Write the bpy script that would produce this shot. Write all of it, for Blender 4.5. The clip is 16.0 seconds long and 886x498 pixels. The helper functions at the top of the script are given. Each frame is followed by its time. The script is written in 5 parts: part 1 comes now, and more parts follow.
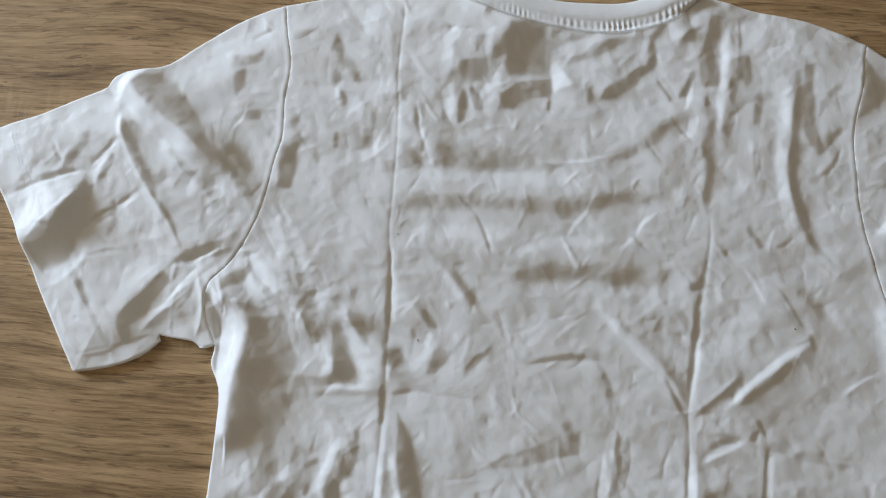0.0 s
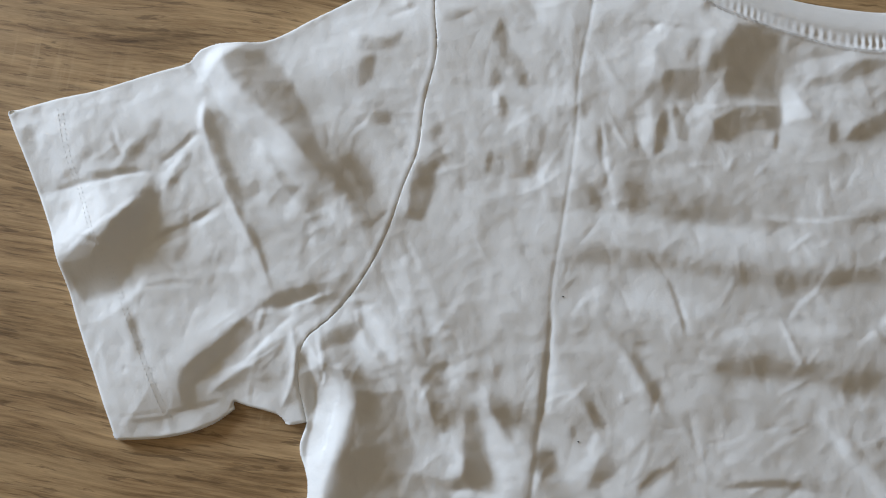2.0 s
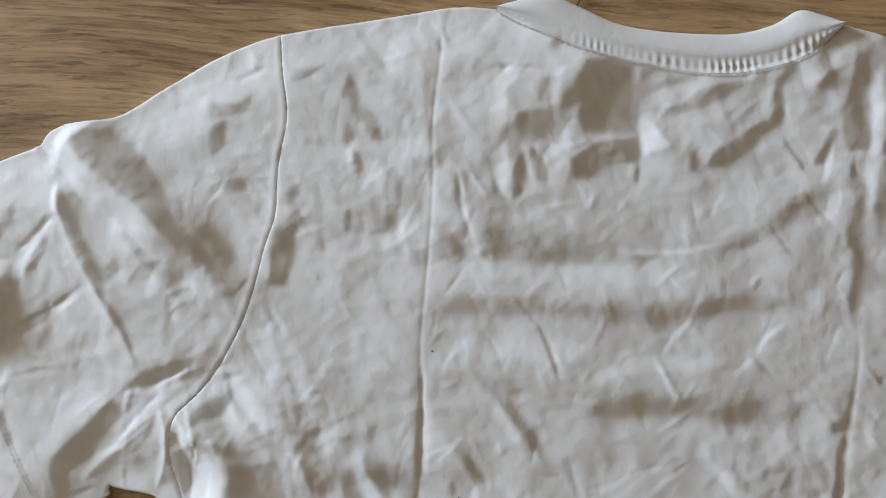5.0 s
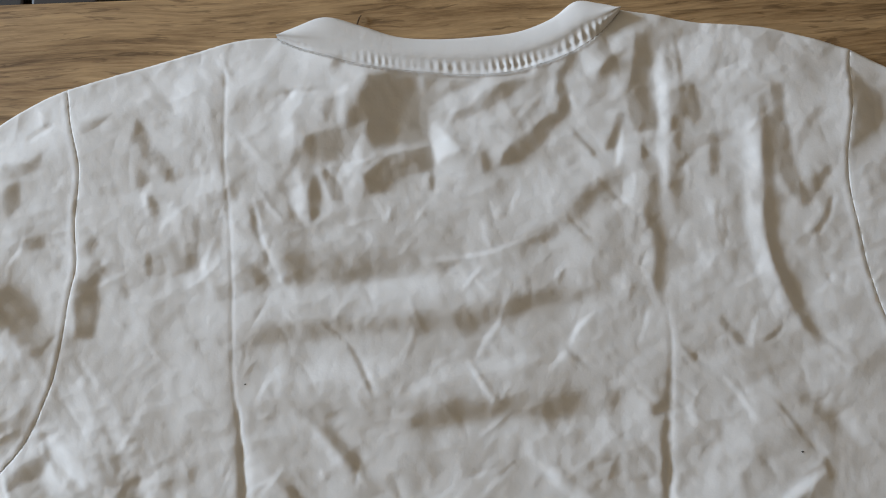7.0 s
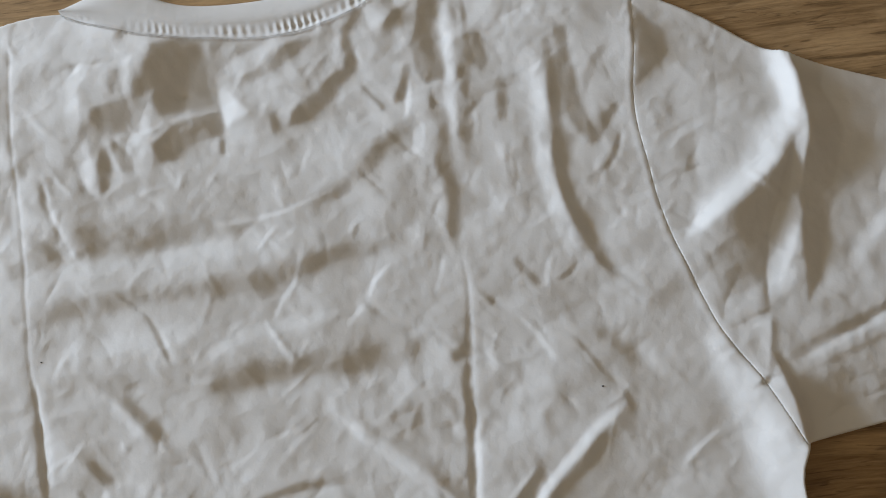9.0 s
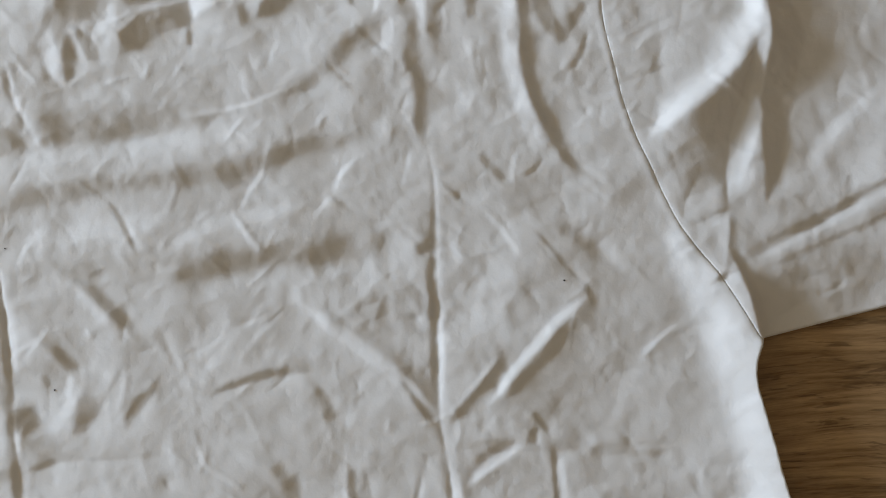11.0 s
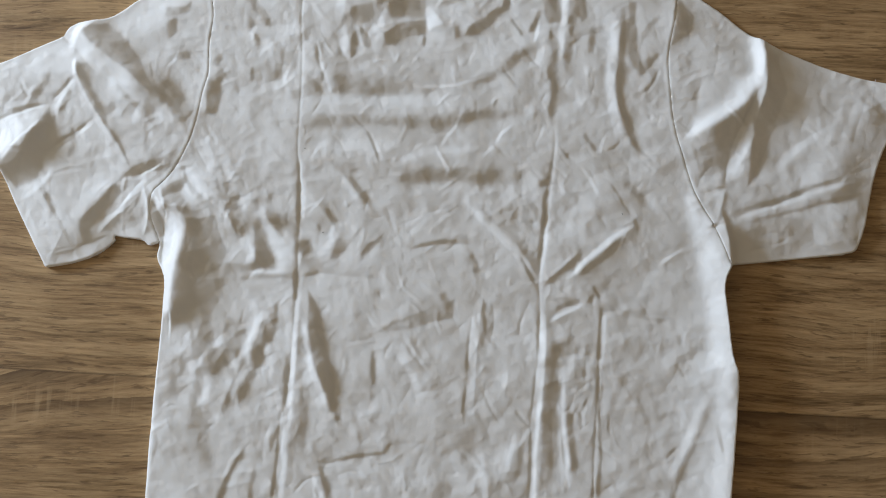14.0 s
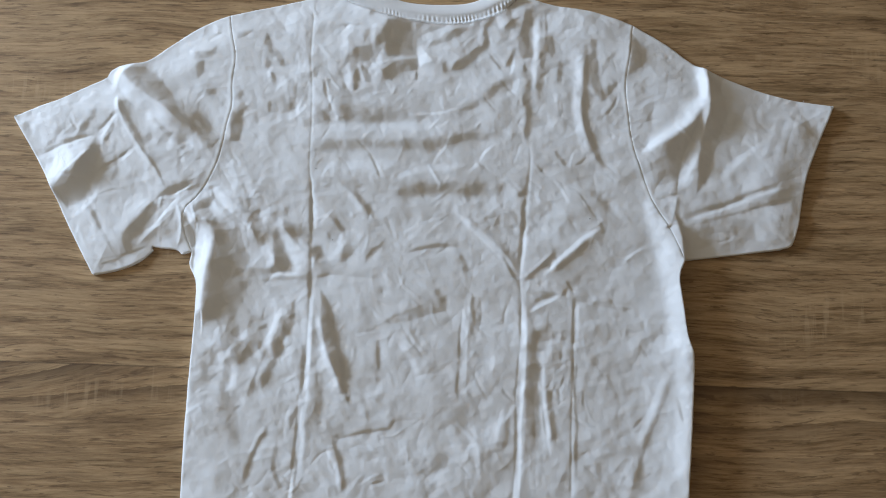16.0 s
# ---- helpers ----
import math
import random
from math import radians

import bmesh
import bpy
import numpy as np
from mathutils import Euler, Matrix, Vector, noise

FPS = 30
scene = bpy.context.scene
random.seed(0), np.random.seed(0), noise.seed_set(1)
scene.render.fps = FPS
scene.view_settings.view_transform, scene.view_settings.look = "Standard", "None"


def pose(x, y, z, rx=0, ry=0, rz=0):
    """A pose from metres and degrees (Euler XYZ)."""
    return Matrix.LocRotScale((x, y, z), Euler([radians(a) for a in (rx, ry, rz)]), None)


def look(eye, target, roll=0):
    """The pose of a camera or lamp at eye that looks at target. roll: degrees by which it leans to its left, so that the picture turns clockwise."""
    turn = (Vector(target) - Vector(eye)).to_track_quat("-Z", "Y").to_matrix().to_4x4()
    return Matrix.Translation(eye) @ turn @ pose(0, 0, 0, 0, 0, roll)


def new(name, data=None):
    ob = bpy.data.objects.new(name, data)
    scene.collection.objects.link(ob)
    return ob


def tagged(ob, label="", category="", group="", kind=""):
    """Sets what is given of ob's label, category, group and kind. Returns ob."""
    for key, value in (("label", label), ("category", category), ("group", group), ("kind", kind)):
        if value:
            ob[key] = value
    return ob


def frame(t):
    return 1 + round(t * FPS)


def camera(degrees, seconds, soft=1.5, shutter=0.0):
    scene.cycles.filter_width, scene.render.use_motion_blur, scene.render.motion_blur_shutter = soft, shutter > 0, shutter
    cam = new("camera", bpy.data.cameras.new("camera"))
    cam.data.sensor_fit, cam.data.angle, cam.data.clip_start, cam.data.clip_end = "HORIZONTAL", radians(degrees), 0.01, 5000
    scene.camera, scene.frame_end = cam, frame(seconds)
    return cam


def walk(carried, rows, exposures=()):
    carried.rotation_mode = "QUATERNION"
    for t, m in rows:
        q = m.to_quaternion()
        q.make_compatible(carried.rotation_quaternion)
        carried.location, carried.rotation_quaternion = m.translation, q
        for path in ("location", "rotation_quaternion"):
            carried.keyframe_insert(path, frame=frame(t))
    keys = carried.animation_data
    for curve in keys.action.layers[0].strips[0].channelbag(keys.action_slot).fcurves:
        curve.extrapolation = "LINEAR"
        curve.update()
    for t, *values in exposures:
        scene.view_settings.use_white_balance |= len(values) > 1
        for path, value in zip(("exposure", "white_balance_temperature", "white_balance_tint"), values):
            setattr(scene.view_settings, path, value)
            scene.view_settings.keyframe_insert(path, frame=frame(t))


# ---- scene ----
cam = camera(44.0, 16.0, soft=1.05)
PATH = [
    (0, pose(-0.0509, -0.0139, 0.8602, 8.71, 1.34, 4.45)),
    (0.5, pose(-0.0838, 0.0193, 0.8022, 8.11, 1.32, 5.59)),
    (1, pose(-0.1141, 0.0287, 0.7665, 8.11, 0.69, 6.83)),
    (1.5, pose(-0.1434, 0.0430, 0.7109, 7.27, 0.67, 8.39)),
    (2, pose(-0.1712, 0.0682, 0.6552, 6.54, 0.69, 9.64)),
    (2.5, pose(-0.1744, 0.0793, 0.6367, 6.25, 1.04, 10.01)),
    (3, pose(-0.1630, 0.0859, 0.6373, 6.46, 1.41, 9.53)),
    (3.2, pose(-0.1581, 0.0867, 0.6381, 6.85, 1.21, 9.17)),
    (5.3, pose(-0.0809, 0.1062, 0.6469, 7.31, 1.64, 3.84)),
    (5.5, pose(-0.0742, 0.1061, 0.6443, 7.47, 1.48, 3.21)),
    (6, pose(-0.0489, 0.1106, 0.6419, 7.66, 1.58, 1.55)),
    (6.5, pose(-0.0150, 0.1060, 0.6384, 8.35, 1.89, -0.45)),
    (7, pose(0.0195, 0.0896, 0.6372, 9.58, 2.24, -2.49)),
    (7.5, pose(0.0537, 0.0817, 0.6321, 9.81, 2.19, -3.93)),
    (8, pose(0.0765, 0.0697, 0.6336, 9.75, 1.99, -4.88)),
    (8.5, pose(0.0942, 0.0576, 0.6260, 10.41, 1.18, -6.27)),
    (8.7, pose(0.1074, 0.0533, 0.6255, 10.39, 1.19, -6.79)),
    (10.8, pose(0.1223, 0.0181, 0.6321, 8.54, -1.37, -7.30)),
    (11, pose(0.1041, 0.0147, 0.6272, 7.83, -1.37, -6.26)),
    (11.5, pose(0.0723, -0.0126, 0.6235, 6.88, -0.82, -3.65)),
    (12, pose(0.0527, -0.0354, 0.6168, 6.36, -0.41, -1.57)),
    (12.5, pose(0.0373, -0.0259, 0.6568, 4.17, 0.06, -0.04)),
    (13, pose(0.0321, -0.0273, 0.8130, 4.66, -0.12, 1.18)),
    (13.5, pose(0.0165, -0.0373, 0.9640, 4.23, -0.53, 2.06)),
    (14, pose(0.0251, -0.0908, 1.0635, 6.58, -0.12, 2.46)),
    (14.5, pose(0.0200, -0.1182, 1.1382, 7.79, -0.25, 2.52)),
    (15, pose(0.0282, -0.1444, 1.1956, 8.86, -0.02, 2.21)),
    (15.5, pose(0.0286, -0.1760, 1.2155, 9.73, -0.04, 1.57)),
    (16, pose(0.0266, -0.1838, 1.2211, 10.19, -0.35, 1.19)),
]
walk(cam, PATH, exposures=[(0, -0.22, 6250, 12.7), (2.5, -0.36, 6350, 13.2), (5.5, -0.33, 6450, 13.5), (8.5, -0.29, 6500, 13.5), (11, -0.22, 6450, 13.2), (12.5, -0.23, 6600, 13.7), (14, -0.17, 6400, 13.0), (16, -0.14, 5850, 12.2)])


# ---- world and light ----
world = bpy.data.worlds.new("world")
scene.world = world
world.use_nodes = True
sky = world.node_tree.nodes.new("ShaderNodeTexSky")
sky.sky_type = "NISHITA"
sky.sun_disc = False
sky.sun_elevation, sky.sun_rotation = radians(42), radians(150)
background = world.node_tree.nodes["Background"]
background.inputs["Strength"].default_value = 0.1
world.node_tree.links.new(sky.outputs[0], background.inputs["Color"])

# daylight that comes in by the window beside the table
window_light = bpy.data.lights.new("window_light", "AREA")
window_light.shape, window_light.size, window_light.size_y = "RECTANGLE", 1.3, 0.80
window_light.energy, window_light.color = 163, (0.705, 0.86, 1.03)
lamp = new("window_light", window_light)
lamp.matrix_world = look((-3.06, 1.33, 0.95), (0.1, 0.1, 0.3))

# ---- materials ----


def material(name, colour, roughness=0.6):
    m = bpy.data.materials.new(name)
    m.use_nodes = True
    b = m.node_tree.nodes["Principled BSDF"]
    b.inputs["Base Color"].default_value = (*colour, 1)
    b.inputs["Roughness"].default_value = roughness
    return m, m.node_tree, b


def node(tree, kind, **values):
    n = tree.nodes.new(kind)
    for key, value in values.items():
        if key in n.inputs:
            n.inputs[key].default_value = value
    return n


def place(tree, scale, shift=(0, 0, 0)):
    """Object coordinates, stretched."""
    co = tree.nodes.new("ShaderNodeTexCoord")
    mp = node(tree, "ShaderNodeMapping", Scale=scale, Location=shift)
    tree.links.new(co.outputs["Object"], mp.inputs["Vector"])
    return mp.outputs[0]


def noise_node(tree, vector, scale, detail=3.0, rough=0.5, distort=0.0):
    n = node(tree, "ShaderNodeTexNoise", Scale=scale, Detail=detail, Roughness=rough, Distortion=distort)
    tree.links.new(vector, n.inputs["Vector"])
    return n.outputs["Fac"]


def ramp(tree, value, stops):
    r = tree.nodes.new("ShaderNodeValToRGB")
    tree.links.new(value, r.inputs[0])
    e = r.color_ramp.elements
    while len(e) < len(stops):
        e.new(0.5)
    for el, (at, c) in zip(e, stops):
        el.position = at
        el.color = (*c, 1) if isinstance(c, tuple) else (c, c, c, 1)
    return r.outputs[0]


def blend(tree, fac, a, b, mode="MIX"):
    n = tree.nodes.new("ShaderNodeMix")
    n.data_type, n.blend_type = "RGBA", mode
    for socket, value in ((n.inputs[0], fac), (n.inputs[6], a), (n.inputs[7], b)):
        if isinstance(value, bpy.types.NodeSocket):
            tree.links.new(value, socket)
        elif isinstance(value, tuple):
            socket.default_value = (*value, 1)
        else:
            socket.default_value = value
    return n.outputs[2]


def calc(tree, op, a, b=0.0, c=0.0):
    n = tree.nodes.new("ShaderNodeMath")
    n.operation = op
    for socket, value in zip(n.inputs, (a, b, c)):
        if isinstance(value, bpy.types.NodeSocket):
            tree.links.new(value, socket)
        else:
            socket.default_value = value
    return n.outputs[0]


def bump(tree, shader, height, strength, distance):
    b = node(tree, "ShaderNodeBump", Strength=strength, Distance=distance)
    tree.links.new(height, b.inputs["Height"])
    tree.links.new(b.outputs[0], shader.inputs["Normal"])


def cotton(name, colour):
    """White jersey: fine knit, faint slubs, a little light let through."""
    m, t, b = material(name, colour, 0.85)
    cloud = noise_node(t, place(t, (1, 1, 1)), 26, 4, 0.6)
    tone = ramp(t, cloud, [(0.3, tuple(c * 0.965 for c in colour)), (0.7, colour)])
    t.links.new(tone, b.inputs["Base Color"])
    b.inputs["Sheen Weight"].default_value = 0.12
    b.inputs["Sheen Roughness"].default_value = 0.6
    b.inputs["Specular IOR Level"].default_value = 0.25
    weave = noise_node(t, place(t, (1500, 900, 900)), 1.0, 2, 0.6)
    soft = noise_node(t, place(t, (1, 1, 1)), 150, 4, 0.6)
    wide = noise_node(t, place(t, (1, 1, 1)), 42, 4, 0.55)
    both = calc(t, "ADD", calc(t, "MULTIPLY", weave, 0.16), calc(t, "ADD", soft, calc(t, "MULTIPLY", wide, 0.9)))
    bump(t, b, both, 0.21, 0.0016)
    return m


def oak():
    """Printed oak board: long grain, dark pores, pale saw marks across, two board tones."""
    m, t, b = material("oak_laminate", (0.25, 0.16, 0.09), 0.5)
    co = t.nodes.new("ShaderNodeTexCoord")
    sep = t.nodes.new("ShaderNodeSeparateXYZ")
    t.links.new(co.outputs["Object"], sep.inputs[0])
    askew = calc(t, "ADD", sep.outputs["Y"], calc(t, "MULTIPLY", sep.outputs["X"], 0.0145))
    board = calc(t, "FLOOR", calc(t, "DIVIDE", calc(t, "ADD", askew, 0.1077), 0.235))
    own = calc(t, "MULTIPLY", board, 7.31)
    shift = t.nodes.new("ShaderNodeCombineXYZ")
    t.links.new(own, shift.inputs["X"])
    t.links.new(calc(t, "MULTIPLY", own, 0.37), shift.inputs["Z"])
    base = t.nodes.new("ShaderNodeVectorMath")
    base.operation = "ADD"
    t.links.new(co.outputs["Object"], base.inputs[0])
    t.links.new(shift.outputs[0], base.inputs[1])
    # the growth rings bend, most in the board with the flame figure
    bend = node(t, "ShaderNodeMapping", Scale=(3.4, 5.5, 1))
    t.links.new(base.outputs[0], bend.inputs["Vector"])
    sway = calc(t, "SUBTRACT", noise_node(t, bend.outputs[0], 1.0, 2, 0.5), 0.5)
    sway = calc(t, "MULTIPLY", sway, 0.032)
    # the flame figure: below its joint the rings climb steeply at one end and run straight at the other
    deep = calc(t, "MAXIMUM", calc(t, "SUBTRACT", -0.1077, askew), 0.0)
    ease = calc(t, "MULTIPLY", calc(t, "EXPONENT", calc(t, "DIVIDE", deep, -0.055)), calc(t, "TANH", calc(t, "DIVIDE", calc(t, "ADD", sep.outputs["X"], 0.42), 0.11)))
    ease = calc(t, "MULTIPLY", calc(t, "MULTIPLY", ease, -0.032), calc(t, "LESS_THAN", askew, -0.1077))
    sway = calc(t, "ADD", sway, ease)
    lift = t.nodes.new("ShaderNodeCombineXYZ")
    t.links.new(sway, lift.inputs["Y"])
    vec = t.nodes.new("ShaderNodeVectorMath")
    vec.operation = "ADD"
    t.links.new(base.outputs[0], vec.inputs[0])
    t.links.new(lift.outputs[0], vec.inputs[1])

    def grain(scale, *a, **k):
        mp = node(t, "ShaderNodeMapping", Scale=scale)
        t.links.new(vec.outputs[0], mp.inputs["Vector"])
        return noise_node(t, mp.outputs[0], 1.0, *a, **k)

    broad = grain((2.4, 30, 1), 4, 0.62, distort=0.6)
    rings = grain((6.5, 80, 1), 6, 0.74, distort=0.35)
    fibre = grain((26, 430, 1), 4, 0.7)
    pores = grain((34, 330, 3), 3, 0.62, distort=0.6)
    tone = ramp(t, broad, [(0.34, (0.160, 0.096, 0.037)), (0.5, (0.318, 0.188, 0.082)), (0.66, (0.470, 0.294, 0.143))])
    lines = ramp(t, rings, [(0.36, (0.074, 0.037, 0.012)), (0.45, (0.265, 0.155, 0.066)), (0.58, (0.530, 0.348, 0.172))])
    tone = blend(t, 0.66, tone, lines)
    tone = blend(t, 0.30, tone, ramp(t, fibre, [(0.38, (0.095, 0.049, 0.017)), (0.62, (0.530, 0.348, 0.172))]))
    dark = ramp(t, pores, [(0.56, 0.0), (0.65, 1.0)])
    tone = blend(t, calc(t, "MULTIPLY", dark, 0.52), tone, (0.064, 0.030, 0.011))
    # tongues of dark late wood below the joint, each fading downwards
    ways = t.nodes.new("ShaderNodeSeparateXYZ")
    t.links.new(vec.outputs[0], ways.inputs[0])
    ragged = calc(t, "MULTIPLY", calc(t, "SUBTRACT", grain((9, 70, 1), 4, 0.65), 0.5), 0.5)
    tooth = calc(t, "FRACT", calc(t, "ADD", calc(t, "DIVIDE", ways.outputs["Y"], 0.027), calc(t, "ADD", ragged, 0.22)))
    fade = calc(t, "MULTIPLY", calc(t, "LESS_THAN", askew, -0.1077), calc(t, "EXPONENT", calc(t, "DIVIDE", deep, -0.065)))
    tongue = calc(t, "MULTIPLY", calc(t, "MULTIPLY", calc(t, "POWER", tooth, 1.4), calc(t, "LESS_THAN", tooth, 0.95)), fade)
    tone = blend(t, calc(t, "MULTIPLY", tongue, 0.95), tone, (0.085, 0.045, 0.018))
    seam = calc(t, "LESS_THAN", calc(t, "ABSOLUTE", calc(t, "ADD", askew, 0.1077)), 0.0009)
    tone = blend(t, calc(t, "MULTIPLY", seam, 0.45), tone, (0.05, 0.027, 0.012))
    where = ramp(t, grain((3.0, 12, 1), 2, 0.5), [(0.60, 0.0), (0.70, 1.0)])
    saw = ramp(t, grain((120, 13, 1), 3, 0.6), [(0.53, 0.0), (0.64, 1.0)])
    tone = blend(t, calc(t, "MULTIPLY", calc(t, "MULTIPLY", where, saw), 0.30), tone, (0.551, 0.382, 0.205))
    tone = blend(t, 1.0, tone, (1.05, 1.07, 1.10), "MULTIPLY")
    t.links.new(tone, b.inputs["Base Color"])
    t.links.new(ramp(t, fibre, [(0.3, 0.52), (0.7, 0.42)]), b.inputs["Roughness"])
    b.inputs["Specular IOR Level"].default_value = 0.4
    bump(t, b, calc(t, "SUBTRACT", fibre, calc(t, "MULTIPLY", dark, 0.5)), 0.16, 0.0006)
    return m


def plain(name, colour, roughness, scale, amount):
    m, t, b = material(name, colour, roughness)
    n = noise_node(t, place(t, (1, 1, 1)), scale, 5, 0.6)
    t.links.new(ramp(t, n, [(0.3, tuple(c * (1 - amount) for c in colour)), (0.7, colour)]), b.inputs["Base Color"])
    bump(t, b, n, 0.12, 0.002)
    return m


COTTON = cotton("white_cotton", (0.80, 0.785, 0.755))
RIB = cotton("white_rib_cotton", (0.81, 0.80, 0.775))
THREAD = plain("white_thread", (0.82, 0.81, 0.79), 0.7, 300, 0.1)
OAK = oak()
PAINT = plain("cream_wall_paint", (0.47, 0.345, 0.215), 0.85, 9, 0.06)
CEILING = plain("white_ceiling_paint", (0.55, 0.45, 0.32), 0.9, 7, 0.04)
FLOOR = plain("beige_floor_tile", (0.42, 0.34, 0.23), 0.45, 14, 0.12)
DARK = plain("dark_brown_wood", (0.018, 0.012, 0.008), 0.5, 40, 0.4)
WHITE = plain("white_window_paint", (0.75, 0.75, 0.73), 0.4, 30, 0.03)
STALK = plain("dry_brown_stalk", (0.16, 0.10, 0.05), 0.8, 400, 0.4)
LINT = plain("dark_lint", (0.05, 0.045, 0.04), 0.9, 900, 0.3)

# ---- helpers for meshes ----


def part(name, bm, mat, parent=None, label=""):
    data = bpy.data.meshes.new(name)
    bm.to_mesh(data)
    bm.free()
    data.materials.append(mat)
    ob = new(name, data)
    ob.parent = parent
    return tagged(ob, label)


def sheet(name, verts, faces, mat, parent=None, label=""):
    data = bpy.data.meshes.new(name)
    data.from_pydata(verts, [], faces)
    data.polygons.foreach_set("use_smooth", [True] * len(data.polygons))
    data.materials.append(mat)
    ob = new(name, data)
    ob.parent = parent
    return tagged(ob, label)


def block(x0, x1, y0, y1, z0, z1, bevel=0.0):
    bm = bmesh.new()
    m = Matrix.LocRotScale(((x0 + x1) / 2, (y0 + y1) / 2, (z0 + z1) / 2), None, (x1 - x0, y1 - y0, z1 - z0))
    bmesh.ops.create_cube(bm, size=1, matrix=m)
    if bevel:
        bmesh.ops.bevel(bm, geom=bm.edges[:], offset=bevel, segments=2, affect="EDGES", profile=0.6)
    return bm


def empty(name, at=(0, 0, 0)):
    ob = new(name)
    ob.location = at
    return ob


# ---- the room ----
X0, X1, Y0, Y1, Z0, Z1 = -3.20, 2.60, -2.10, 2.60, -0.75, 1.85
WY0, WY1, WZ0, WZ1 = 0.58, 2.08, 0.47, 1.43
tagged(part("floor", block(X0 - 0.2, X1 + 0.2, Y0 - 0.2, Y1 + 0.2, Z0 - 0.1, Z0), FLOOR), "beige tiled floor under the table", kind="structure")
tagged(part("ceiling", block(X0 - 0.2, X1 + 0.2, Y0 - 0.2, Y1 + 0.2, Z1, Z1 + 0.1), CEILING), "plain off-white ceiling", kind="structure")
tagged(part("wall_north", block(X0, X1, Y1, Y1 + 0.15, Z0, Z1), PAINT), "plain cream painted wall", kind="structure")
tagged(part("wall_south", block(X0, X1, Y0 - 0.15, Y0, Z0, Z1), PAINT), "plain cream painted wall", kind="structure")
tagged(part("wall_east", block(X1, X1 + 0.15, Y0, Y1, Z0, Z1), PAINT), "plain cream painted wall", kind="structure")


def wall_with_opening():
    bm = bmesh.new()
    for y0, y1, z0, z1 in ((Y0, WY0, Z0, Z1), (WY1, Y1, Z0, Z1), (WY0, WY1, Z0, WZ0), (WY0, WY1, WZ1, Z1)):
        m = Matrix.LocRotScale((X0 - 0.075, (y0 + y1) / 2, (z0 + z1) / 2), None, (0.15, y1 - y0, z1 - z0))
        bmesh.ops.create_cube(bm, size=1, matrix=m)
    return bm


tagged(part("wall_west", wall_with_opening(), PAINT), "cream painted wall with a window opening", kind="structure")

# ---- the table ----
EDGE_Y = 0.3605
table = tagged(empty("table", (0, -0.08, Z0)), "brown oak-grained laminate table, bare but for the shirt", "table")


def under(ob, thing):
    """Parents ob to the thing and leaves it where it is."""
    ob.parent = thing
    ob.matrix_parent_inverse = Matrix.Translation(thing.location).inverted()
    return ob


top_bm = block(-0.86, 0.86, -0.56, EDGE_Y, -0.028, 0.0, 0.0012)
bmesh.ops.rotate(top_bm, verts=top_bm.verts[:], cent=(0, 0, 0), matrix=Matrix.Rotation(radians(-1.2), 3, "Z"))
under(part("tabletop", top_bm, OAK), table)
for lx in (-0.80, 0.80):
    for ly in (-0.49, 0.27):
        under(part("leg", block(lx - 0.03, lx + 0.03, ly - 0.03, ly + 0.03, Z0, -0.028, 0.003), OAK), table)

# ---- the shirt ----
CELL = 0.00105
RELIEF = 1.2


def curve(points, step=0.0015):
    """A smooth line through a few points."""
    p = np.array(points, float)
    p = np.vstack([2 * p[0] - p[1], p, 2 * p[-1] - p[-2]])
    out = []
    for a, b, c, d in zip(p[:-3], p[1:-2], p[2:-1], p[3:]):
        n = max(2, int(np.linalg.norm(c - b) / step))
        s = np.linspace(0, 1, n, endpoint=False)[:, None]
        out.append(0.5 * (2 * b + (c - a) * s + (2 * a - 5 * b + 4 * c - d) * s ** 2 + (3 * b - a - 3 * c + d) * s ** 3))
    return np.vstack(out + [p[-2:-1]])


def line(points):
    return np.array(points, float)


shoulder_l = curve([(-0.0953, 0.3326), (-0.1133, 0.3326), (-0.1283, 0.3306), (-0.1613, 0.3226), (-0.1963, 0.3146), (-0.2248, 0.3071)])
shoulder_r = curve([(0.1126, 0.3390), (0.1306, 0.3350), (0.1596, 0.3280), (0.1966, 0.3230), (0.2256, 0.3140), (0.2471, 0.3060)])
neck = curve([(-0.095, 0.331), (-0.082, 0.324), (-0.058, 0.314), (-0.038, 0.308), (-0.011, 0.304), (0.026, 0.300), (0.053, 0.302), (0.081, 0.311), (0.099, 0.323), (0.112, 0.337)])
collar_rim = curve([(-0.0955, 0.3337), (-0.0880, 0.3372), (-0.0670, 0.3442), (-0.0440, 0.3372), (-0.0230, 0.3292), (0.0000, 0.3262), (0.0280, 0.3262), (0.0510, 0.3282), (0.0710, 0.3352), (0.0860, 0.3452), (0.1000, 0.3432), (0.1125, 0.3387)])
armhole_l = curve([(-0.2245, 0.3055), (-0.220, 0.281), (-0.215, 0.257), (-0.217, 0.226), (-0.216, 0.196), (-0.221, 0.172), (-0.226, 0.142), (-0.236, 0.113), (-0.249, 0.090), (-0.262, 0.072), (-0.262, 0.050), (-0.253, 0.026)])
armhole_r = curve([(0.2465, 0.304), (0.242, 0.271), (0.237, 0.233), (0.239, 0.203), (0.244, 0.162), (0.255, 0.125), (0.266, 0.094), (0.283, 0.063), (0.299, 0.027)])
sleeve_l_top = curve([(-0.2248, 0.3071), (-0.2413, 0.3006), (-0.2673, 0.2866), (-0.2933, 0.2676), (-0.3193, 0.2486), (-0.3453, 0.2426), (-0.3573, 0.2366)])
sleeve_l_far = curve([(-0.3628, 0.2275), (-0.3843, 0.2180), (-0.4153, 0.2020), (-0.4423, 0.1910), (-0.4658, 0.1795)])
